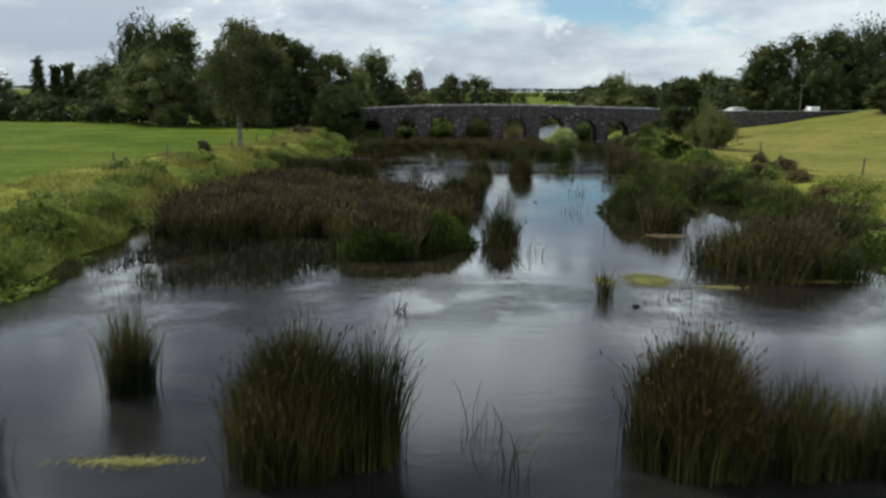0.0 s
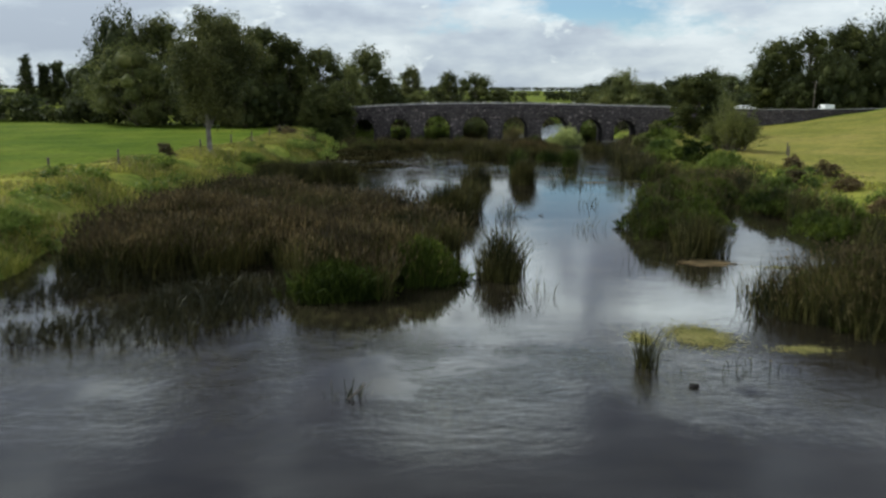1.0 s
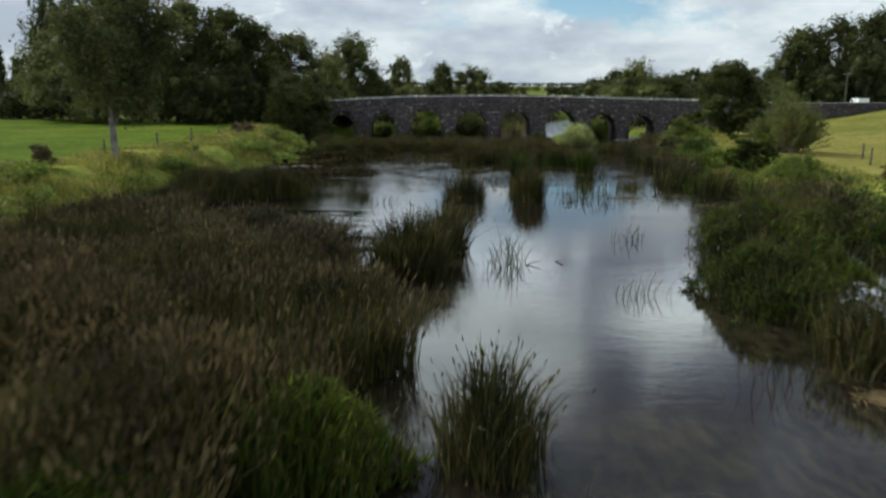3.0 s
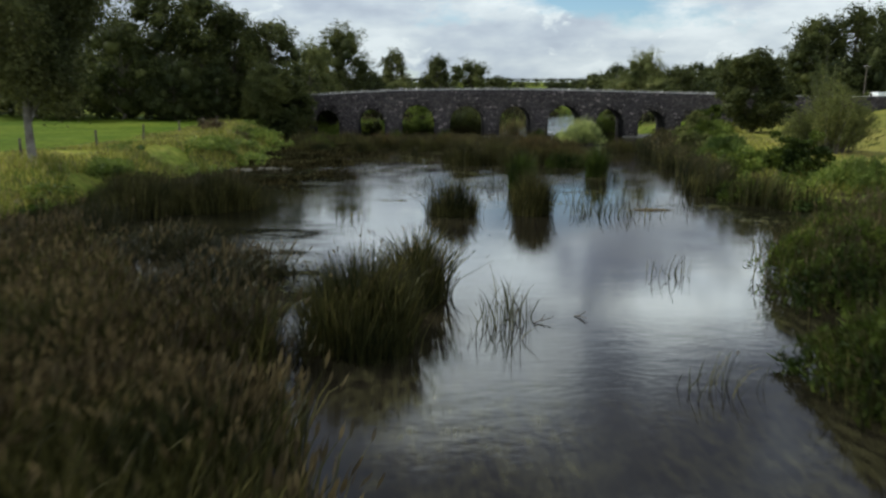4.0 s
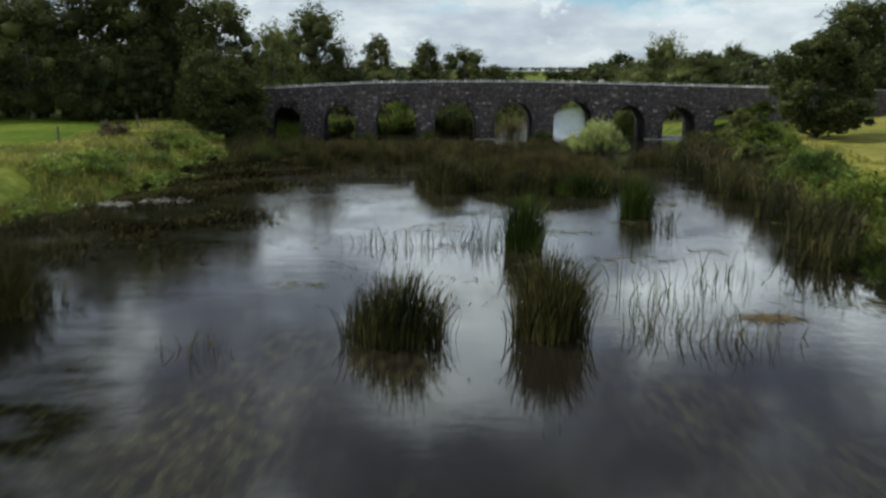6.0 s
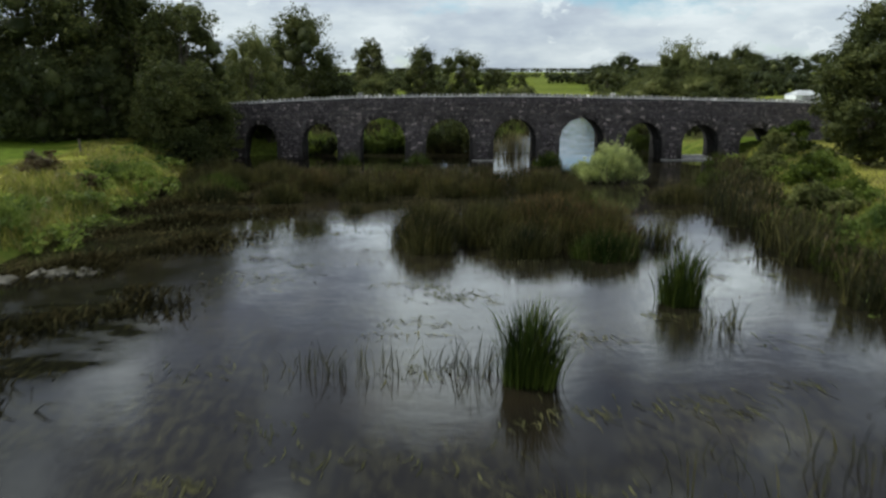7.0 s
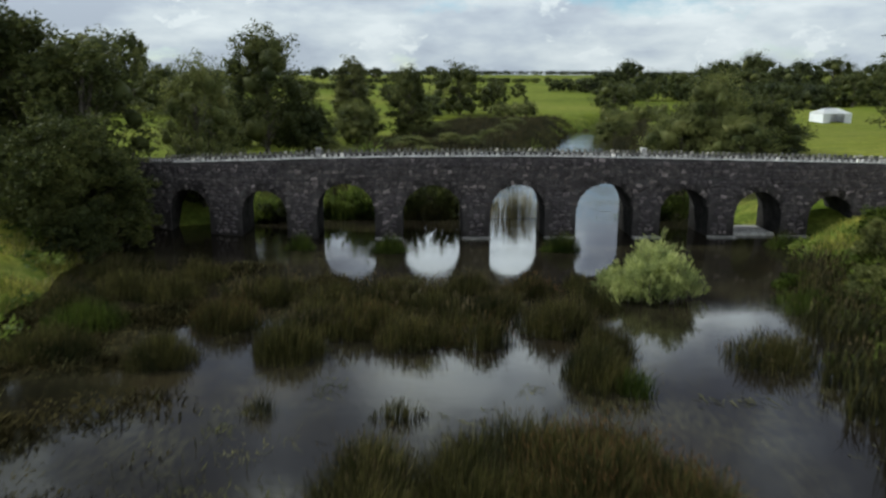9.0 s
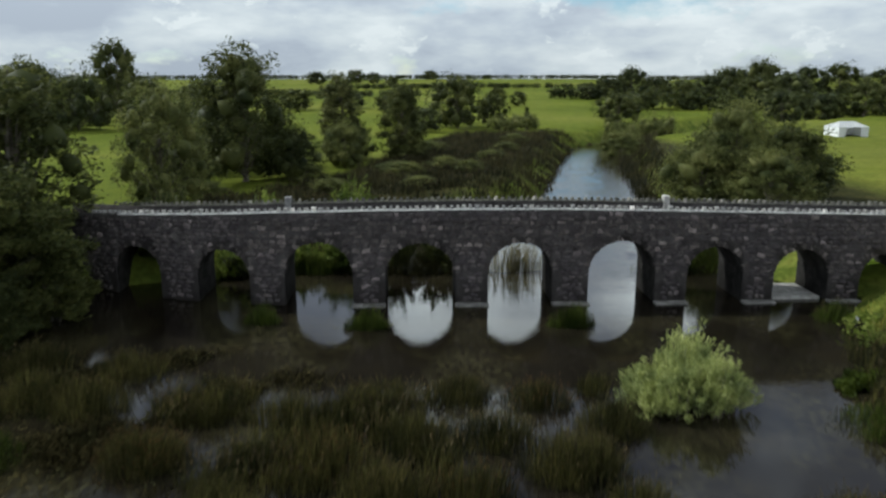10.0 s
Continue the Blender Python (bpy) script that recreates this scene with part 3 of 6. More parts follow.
def reed_clump(cx, cy, rx, ry, h, n, style="dark", seed=0, heads=0.15, lean=0.20, base_z=-0.25, label="", width=0.032, kind="stuff", dome=0.30):
    r = np.random.default_rng(1000 + seed)
    xy, q = in_blob(r, n, cx, cy, rx, ry)
    hump = 1.0 - dome * np.clip(q, 0, 1.2) ** 2
    height = (h - base_z) * hump * (0.62 + 0.5 * r.random(n) ** 0.7) * (1 + 0.10 * np.sin(3.1 * xy[:, 0] + seed) * np.sin(2.7 * xy[:, 1]))
    away = np.stack([(xy[:, 0] - cx) / rx, (xy[:, 1] - cy) / ry], 1)
    ln = r.normal(0, lean, (n, 2)) + away * (0.05 if cy < 20 else 0.10) + np.array([0.05, -0.02])
    mats = {"dark": [M["reed"], M["plume"]], "green": [M["reed_green"], M["plume"]], "dry": [M["dry_blade"], M["plume"]], "rust": [M["reed"], M["rust"]]}[style]
    base = np.column_stack([xy, np.full(n, base_z)])
    me = blade_mesh("reed_clump", base, height, r.uniform(0.6, 1.3, n) * width, ln, mats, heads, seed, 1, 0.62 if cy < 20 else 0.7, 0.5 if cy < 20 else 0.9)
    ob = new("reed_clump", me)
    text = label or {"dark": "dark green rush clump standing in the river", "green": "fresh green reed clump standing in the river",
                     "dry": "dry straw-coloured stems standing in the river", "rust": "rush clump with rust-brown seed heads in the river"}[style]
    return tagged(ob, text, "reeds", "reed clumps in the river", kind)


def reed_bed(name, outline, h, density, style, seed, heads, label, width=0.035, lean=0.2, gap=-1.25, spread=14.0, floor=None, front=None, fade=0.0):
    """A wide bed: outline(y) gives its left and right edge; rows of (y0, y1)."""
    r = np.random.default_rng(seed)
    y0, y1, fn = outline
    n = int((y1 - y0) * spread * density)
    y = r.uniform(y0, y1, n)
    l, rr = fn(y)
    x = l - 0.6 + r.random(n) * spread
    edge = 0.5 * np.sin(1.7 * y) + 0.4 * np.sin(0.8 * y + 2)
    keep = (x < rr + edge) & (x > l + 0.4 * np.sin(2.3 * y))
    if fade:
        keep &= r.random(n) < np.clip((rr + edge - x) / fade, 0, 1) ** 1.5
    if front is not None:
        keep &= y > front(x)
    patch = np.sin(0.9 * x + 1.1 + 0.9 * np.sin(0.31 * y)) * np.sin(0.7 * y + 1.1 * np.sin(0.27 * x)) + 0.6 * np.sin(0.5 * x - 0.9 * y + 1.4 * np.sin(0.19 * x + 0.23 * y))
    keep &= patch > gap
    x, y, patch = x[keep], y[keep], patch[keep]
    n = len(x)
    hummock = np.sin(1.9 * x + 0.6 * np.sin(y)) * np.sin(1.6 * y + 0.4)
    height = (h + 0.30 * patch + 0.16 * hummock + 0.3) * (0.6 + 0.5 * r.random(n) ** 0.7)
    heads = heads * np.where(np.sin(0.7 * x + 2) * np.sin(0.6 * y + 0.7) + 0.5 * hummock > -0.1, 1.5, 0.15)
    base = np.column_stack([x, y, np.full(n, -0.2) if floor is None else np.maximum(ground_z(x, y) - 0.05, -0.2)])
    mats = {"dark": [M["reed"], M["plume"]], "green": [M["reed_green"], M["plume"]], "tall": [M["weed"], M["plume"]], "sunk": [M["sunk_weed"], M["streamer"]], "marsh": [M["marsh"], M["plume"]]}[style]
    me = blade_mesh(name, base, height, r.uniform(0.6, 1.3, n) * width, r.normal(0, lean, (n, 2)) + np.array([0.06, -0.03]), mats, heads, seed, 1, 1.25)
    return tagged(new(name, me), label, "reeds", kind="stuff")


# the great bed along the left side
reed_bed("reed_bed", (30.6, 45.6, lambda y: (np.interp(y, [30.6, 33, 40, 45.6], [-3.4, -12.2, -13.2, -13.8]),
                                             np.interp(y, [30.6, 32, 33, 36, 39, 41, 43.5, 45.6], [-1.4, -0.2, 0.5, 1.2, 1.5, 1.3, 0.6, -0.6]))),
         1.4, 135, "dark", 21, 0.75, "dense brown-topped bed of reeds along the water", spread=17.0,
         front=lambda x: np.interp(x, [-13, -9, -6, -4.2, -3.4, 3], [33.4, 33.2, 34.6, 34.2, 31.4, 31.4]) + 0.45 * np.sin(2.1 * x) + 0.35 * np.sin(4.7 * x + 1))
reed_bed("reed_bed", (43.0, 56.0, lambda y: (np.interp(y, [43, 56], [-13.8, -14.4]), np.interp(y, [43, 46, 50, 54, 56], [-2.6, -3.6, -4.2, -6.5, -9.0]))),
         1.15, 110, "dark", 31, 0.35, "dark green reed bed under the grassy bank", gap=-0.9)
reed_bed("reed_bed", (45.0, 57.0, lambda y: (np.interp(y, [45, 50, 57], [-4.0, -5.5, -9.0]), np.interp(y, [45, 48, 53, 57], [0.4, -0.6, -1.2, -4.0]))),
         0.45, 95, "marsh", 39, 0.3, "low flooded rushes at the back of the reed bed", gap=-0.7, lean=0.4)
reed_bed("reed_bed", (26.4, 34.0, lambda y: (np.interp(y, [26.4, 29, 34], [-9.5, -12.6, -13.0]), np.interp(y, [26.4, 29, 34], [-6.0, -3.6, -3.0]))),
         0.45, 55, "marsh", 29, 0.0, "low flooded rushes in front of the reed bed", gap=-0.7, lean=0.4)
reed_clump(-2.2, 31.3, 1.3, 0.75, 1.3, 1300, "green", 31, 0.0, 0.36, width=0.06)
reed_clump(0.2, 33.3, 1.4, 0.9, 1.6, 1000, "green", 32, 0.2)
reed_clump(1.9, 46.5, 1.15, 1.2, 2.15, 1700, "dark", 33, 0.12)
reed_clump(3.05, 49.7, 0.75, 0.7, 2.15, 900, "dark", 34, 0.1, 0.3)
reed_clump(-6.4, 65.6, 1.7, 1.4, 1.8, 1700, "dark", 35, 0.1)
reed_clump(-9.8, 65.0, 2.2, 2.4, 1.7, 1700, "dark", 36, 0.1)
reed_clump(-11.6, 69.5, 1.8, 2.6, 1.6, 1300, "dark", 37, 0.1)
reed_bed("reed_bed", (60.0, 80.0, lambda y: (lerp_table(LEFT_EDGE, y) - 0.5, np.interp(y, [60, 66, 72, 80], [-9.5, -7.5, -6.5, -8.0]))),
         0.4, 60, "marsh", 22, 0.05, "dark reed fringe under the grassy bank")
# weedy shallows: strands that barely break the surface
reed_bed("river_weed", (69.0, 98.0, lambda y: (lerp_table(LEFT_EDGE, y) - 0.5, np.interp(y, [69, 71, 75, 80, 84, 90, 98], [-6.5, -3.0, -0.6, 0.0, -1.0, 0.5, 1.5]))),
         0.02, 60, "sunk", 41, 0.05, "brown river weed breaking the surface of the shallows", width=0.085, lean=0.55, gap=-1.5, fade=5.5)
reed_bed("river_weed", (97.0, 116.0, lambda y: (lerp_table(LEFT_EDGE, y) - 0.5, np.interp(y, [97, 102, 104, 109, 113, 116], [-2.0, -1.2, 7.0, 9.0, 6.0, 0.0]))),
         0.02, 95, "sunk", 42, 0.08, "brown river weed between the rush clumps", width=0.08, lean=0.5, gap=-1.2, spread=20.0, fade=4.0)
reed_bed("reed_bed", (102.5, 110.5, lambda y: (np.interp(y, [102.5, 106, 110.5], [1.5, -0.5, -3.0]), np.interp(y, [102.5, 106, 110.5], [9.5, 10.5, 8.0]))),
         0.85, 62, "dark", 43, 0.35, "mixed olive and brown rushes growing together before the bridge", gap=-0.15, lean=0.24)
# tufts out in the stream
TUFTS = [(-2.5, 13.6, 0.92, 0.85, 2.45, 1500, "dark", 0.6), (-1.15, 13.7, 0.5, 0.6, 2.5, 260, "dark", 0.1),
         (4.6, 13.5, 0.78, 0.85, 2.4, 1500, "rust", 0.9), (6.5, 13.4, 0.95, 0.8, 1.65, 320, "dark", 0.1), (8.0, 13.3, 0.9, 0.8, 1.5, 260, "dark", 0.1), (-6.65, 16.9, 0.5, 0.45, 1.95, 230, "dark", 0.05),
         (-8.6, 13.2, 1.0, 0.8, 1.8, 260, "dark", 0.05),
         (3.35, 34.0, 0.75, 0.95, 1.8, 620, "dark", 0.22), (5.9, 24.9, 0.28, 0.3, 1.25, 70, "dark", 0.0), (8.8, 72.6, 0.55, 0.5, 2.5, 500, "green", 0.05), (14.7, 78.9, 0.6, 0.55, 2.1, 460, "green", 0.1),
         (8.2, 63.7, 0.68, 0.65, 2.3, 850, "dark", 0.08), (4.6, 63.6, 1.05, 0.8, 1.65, 800, "dark", 0.15),
         (12.0, 38.0, 0.95, 1.1, 1.9, 700, "dark", 0.1), (11.9, 42.4, 1.2, 2.6, 1.75, 900, "dark", 0.18), (13.6, 29.0, 2.2, 2.3, 2.05, 3000, "dark", 1.0),
         (15.0, 27.6, 1.3, 0.7, 1.2, 700, "green", 0.0), (11.6, 30.6, 0.9, 1.2, 1.3, 120, "dark", 0.0), (15.4, 50.0, 2.2, 3.2, 1.8, 900, "dark", 0.6), (18.0, 54.5, 2.2, 3.6, 1.5, 800, "dark", 0.6),
         (12.3, 89.4, 1.9, 2.7, 1.95, 4400, "rust", 0.4), (14.4, 88.3, 1.3, 2.3, 1.8, 2700, "rust", 0.4), (6.5, 89.0, 1.1, 3.0, 2.0, 2800, "dark", 0.3), (9.3, 90.0, 1.4, 2.4, 1.7, 2400, "dark", 0.15), (10.8, 92.0, 1.5, 0.9, 1.8, 800, "dark", 0.3), (13.2, 91.8, 1.5, 0.9, 1.7, 800, "rust", 0.5), (10.6, 86.0, 1.2, 0.9, 1.5, 800, "dark", 0.1), (13.8, 85.2, 1.3, 0.7, 1.35, 700, "green", 0.1), (16.6, 87.6, 0.9, 1.1, 1.2, 300, "dark", 0.1), (15.6, 97.0, 0.6, 0.6, 1.2, 200, "green", 0.1)]
for i, (x, y, rx, ry, h, n, style, heads) in enumerate(TUFTS):
    near = y < 20
    reed_clump(x, y, rx, ry, h, int(n * 3.2) if near else n, style, 50 + i, heads, 0.13 if near else 0.2, width=0.019 if near else 0.032, dome=0.22 if near else 0.30)
    if n > 600 and y < 95:
        reed_clump(x, y, rx * 0.95, ry * 0.95, h * 0.86, n // 14, "dry", 400 + i, 0.3, 0.34, label="straw-coloured dead stems standing among green rushes", width=0.02)
# clumps before the bridge
BRIDGE_REEDS = [(-2.4, 100.6, 1.3, 1.3, 1.4, 1300, "dark"), (-1.0, 105.0, 1.6, 1.3, 1.5, 1400, "rust"), (2.5, 101.2, 1.5, 1.3, 1.5, 1500, "dark"), (5.4, 104.2, 1.9, 1.4, 1.6, 1500, "rust"),
                (7.6, 102.4, 1.6, 1.2, 1.5, 1200, "dark"), (8.6, 105.8, 1.8, 1.4, 1.5, 1300, "dark"), (3.7, 108.2, 1.9, 1.2, 1.4, 1000, "dark"), (14.1, 103.9, 1.8, 1.5, 1.7, 1600, "dark"), (14.6, 98.4, 1.3, 1.7, 1.6, 1300, "dark"),
                (15.6, 101.0, 1.2, 1.2, 1.5, 900, "dark"), (22.0, 99.9, 1.8, 1.6, 1.4, 1100, "dark"), (-7.4, 105.0, 1.8, 2.0, 1.4, 1300, "green"), (-7.4, 101.6, 2.0, 1.6, 1.3, 1300, "dark"), (2.5, 95.8, 0.6, 0.5, 0.8, 160, "dark"),
                (7.2, 95.3, 1.0, 0.5, 0.8, 260, "dark"), (10.6, 102.4, 1.3, 1.1, 1.4, 900, "rust"), (11.6, 106.2, 1.5, 1.2, 1.4, 900, "dark"), (16.2, 107.0, 1.3, 1.2, 1.5, 1000, "dark"), (-5.0, 109.5, 1.8, 1.6, 1.4, 1000, "dark"),
                (-9.5, 108.0, 1.4, 1.8, 1.4, 800, "dark"), (0.4, 108.6, 1.6, 1.2, 1.3, 800, "dark"), (7.0, 109.6, 1.8, 1.0, 1.2, 800, "dark"), (27.0, 106.5, 1.6, 1.8, 1.3, 900, "green"), (-7.6, 110.4, 1.8, 1.8, 1.4, 1200, "dark"), (-9.4, 114.0, 1.8, 1.8, 1.4, 1000, "dark"), (-4.6, 113.2, 1.9, 1.4, 1.3, 900, "dark"),
                (5.9, 119.4, 1.2, 0.6, 1.35, 700, "green"), (17.2, 119.4, 1.2, 0.6, 1.5, 700, "green"), (32.4, 120.0, 1.2, 0.8, 1.3, 500, "green"), (0.0, 120.4, 1.0, 0.6, 1.3, 400, "green"), (10.4, 110.0, 1.5, 1.0, 1.3, 900, "dark"), (13.7, 109.4, 1.5, 1.0, 1.25, 900, "rust"), (16.4, 110.6, 0.9, 0.8, 1.1, 400, "dark")]
for i, (x, y, rx, ry, h, n, style) in enumerate(BRIDGE_REEDS):
    reed_clump(x, y, rx, ry, h, n, style, 120 + i, (0.3, 0.5, 0.15)[i % 3], (0.12, 0.18, 0.15)[i % 3], width=0.03, dome=0.55)
# sparse stems
SPARSE = [(12.3, 63.2, 1.7, 0.4, 1.0, 60), (8.7, 43.6, 0.7, 0.5, 1.0, 22), (9.4, 36.8, 1.1, 0.6, 0.9, 40), (5.2, 47.6, 0.7, 0.9, 1.25, 60), (4.3, 31.4, 0.6, 0.7, 0.9, 22),
          (10.5, 52.2, 0.8, 0.6, 0.9, 22), (5.0, 73.4, 2.6, 0.5, 0.95, 120), (7.6, 73.2, 0.8, 0.5, 1.2, 50), (14.9, 76.4, 0.7, 0.6, 1.2, 50), (11.6, 66.5, 1.5, 2.0, 1.1, 58), (10.8, 63.6, 0.8, 0.6, 1.0, 40), (1.0, 14.6, 0.5, 0.9, 1.2, 18),
          (1.4, 12.9, 0.3, 0.5, 1.3, 16), (-1.0, 23.2, 0.4, 0.3, 0.5, 24), (14.2, 68.0, 1.0, 1.4, 1.0, 34), (0.2, 62.8, 0.7, 0.4, 0.7, 26), (-9.8, 25.4, 0.8, 0.5, 1.0, 30),
          (15.5, 91.0, 1.2, 1.4, 0.9, 60), (1.5, 92.0, 2.4, 2.0, 0.5, 60), (8.2, 24.6, 1.4, 0.5, 0.35, 40)]
for i, (x, y, rx, ry, h, n) in enumerate(SPARSE):
    reed_clump(x, y, rx, ry, h, n, "dark", 200 + i, 0.05, 0.28, label="thin scattered rush stems rising from the water", width=0.027 if y > 40 else 0.022)
# right-hand fringe
reed_bed("reed_bed", (30.0, 70.0, lambda y: (np.interp(y, [30, 40, 50, 60, 64, 66, 70], [15.8, 19.6, 20, 21.0, 21.4, 18.5, 17.0]), lerp_table(RIGHT_EDGE, y) + 1.0)),
         1.25, 44, "dark", 23, 0.15, "dark green reed fringe along the bank", gap=-0.5, lean=0.2, width=0.045)
reed_bed("reed_bed", (53.0, 62.0, lambda y: (np.interp(y, [53, 56, 62], [18.0, 18.5, 20.5]), lerp_table(RIGHT_EDGE, y) + 1.5)),
         1.45, 40, "dark", 28, 0.6, "brown-topped rushes along the bank", gap=-0.6, lean=0.3)
reed_bed("reed_bed", (70.0, 114.0, lambda y: (lerp_table(RIGHT_EDGE, y) - np.interp(y, [70, 80, 90, 100, 112], [1.4, 0.6, 1.4, 2.2, 1.0]), lerp_table(RIGHT_EDGE, y) + 2.0)),
         1.4, 30, "dark", 24, 0.2, "dark green reed fringe along the bank", gap=-0.55, lean=0.2, width=0.045)
reed_bed("reed_bed", (70.0, 114.0, lambda y: (lerp_table(RIGHT_EDGE, y) - np.interp(y, [70, 80, 90, 100, 112], [1.4, 0.6, 1.4, 2.2, 1.0]), lerp_table(RIGHT_EDGE, y) + 2.0)),
         1.3, 26, "marsh", 34, 0.2, "olive-brown rushes among the reeds along the bank", gap=-0.55, lean=0.2, width=0.045)

# beyond the bridge
reed_clump(15.6, 131.6, 1.9, 0.5, 2.5, 420, "dry", 91, 0.4, 0.12, label="pale dry reeds standing upstream of the bridge")
reed_clump(1.6, 131.6, 3.2, 0.8, 1.5, 1300, "green", 92, 0.1)
reed_clump(8.8, 131.4, 2.4, 0.7, 1.3, 900, "dark", 94, 0.1)
reed_clump(26.4, 131.0, 1.8, 1.0, 2.0, 900, "green", 93, 0.2)
reed_bed("reed_bed", (134.0, 236.0, lambda y: (lerp_table(LEFT_EDGE, y) - 25, lerp_table(LEFT_EDGE, y) - 0.5)), 0.5, 8, "marsh", 25, 0.3, "low olive marsh grass upstream of the bridge", 0.09, spread=28.0, floor=0.9)
reed_bed("reed_bed", (134.0, 236.0, lambda y: (lerp_table(LEFT_EDGE, y) - 25, lerp_table(LEFT_EDGE, y) - 0.5)), 0.75, 7, "marsh", 27, 0.4, "dark rush patches upstream of the bridge", 0.09, spread=28.0, floor=0.9, gap=0.1)
reed_bed("reed_bed", (134.0, 236.0, lambda y: (lerp_table(RIGHT_EDGE, y) - 1.0, lerp_table(RIGHT_EDGE, y) + 5)), 1.1, 7, "marsh", 26, 0.2, "dark reed margin upstream of the bridge", 0.12, floor=0.5)

# rough grass on the banks
def bank_grass(side, y0, y1, n, seed, style="tall_grass"):
    r = np.random.default_rng(seed)
    y = r.uniform(y0, y1, n)
    d = 0.4 + r.random(n) ** 1.2 * 8.5
    x = lerp_table(LEFT_EDGE, y) - d if side < 0 else lerp_table(RIGHT_EDGE, y) + d
    z = ground_z(x, y) - 0.03
    patch = np.sin(0.8 * x) * np.sin(0.6 * y + 0.5)
    keep = (z > -0.1) & (patch > -0.55)
    x, y, z, patch, d = x[keep], y[keep], z[keep], patch[keep], d[keep]
    m = len(x)
    h = (0.42 + 0.22 * patch) * np.clip(1.3 - d / 11, 0.35, 1.2) * r.uniform(0.6, 1.4, m)
    me = blade_mesh("bank_grass", np.column_stack([x, y, z]), h, r.uniform(0.03, 0.06, m), r.normal(0, 0.35, (m, 2)), [M[style], M["plume"]], 0.06, seed)
    return tagged(new("bank_grass", me), "rough tall grass on the river bank", "grass", kind="stuff")


bank_grass(-1, 18, 122, 42000, 41)
bank_grass(1, 22, 121, 24000, 42)
bank_grass(-1, 36, 118, 9000, 43, "dry_blade")
bank_grass(1, 40, 118, 6000, 44, "dry_blade")


def leaf_cloud(r, centres, radii, per, size, flat=0.75, droop=0.0, slim=1.0, rise=0.0):
    """Leaves as bent diamonds scattered about each centre."""
    n = len(centres) * per
    c = np.repeat(centres, per, 0)
    rad = np.repeat(radii, per)[:, None]
    v = r.normal(0, 1, (n, 3))
    v /= np.linalg.norm(v, axis=1)[:, None] + 1e-9
    p = c + v * rad * (r.random((n, 1)) ** 0.45) * np.array([1, 1, flat])
    u = r.normal(0, 1, (n, 3))
    u[:, 2] = u[:, 2] * 0.6 - droop + rise
    u /= np.linalg.norm(u, axis=1)[:, None] + 1e-9
    w = np.cross(u, r.normal(0, 1, (n, 3)))
    w /= np.linalg.norm(w, axis=1)[:, None] + 1e-9
    s = size * r.uniform(0.6, 1.35, (n, 1))
    V = np.stack([p - u * s * 0.45 - w * s * 0.26 * slim, p + u * s * 0.65, p - u * s * 0.25 + w * s * 0.34 * slim], 1).reshape(-1, 3)
    return V, np.arange(n)[:, None] * 3 + np.array([0, 1, 2])


def tube(points, radii, sides=7):
    V, F = [], []
    for i, (p, rad) in enumerate(zip(points, radii)):
        p = Vector(p)
        d = Vector(points[min(i + 1, len(points) - 1)]) - Vector(points[max(i - 1, 0)])
        d = d.normalized() if d.length > 1e-6 else Vector((0, 0, 1))
        a = d.orthogonal().normalized()
        b = d.cross(a)
        for k in range(sides):
            t = 2 * math.pi * k / sides
            V.append(tuple(p + a * rad * math.cos(t) + b * rad * math.sin(t)))
    for i in range(len(points) - 1):
        for k in range(sides):
            F.append((i * sides + k, i * sides + (k + 1) % sides, (i + 1) * sides + (k + 1) % sides, (i + 1) * sides + k))
    return V, F


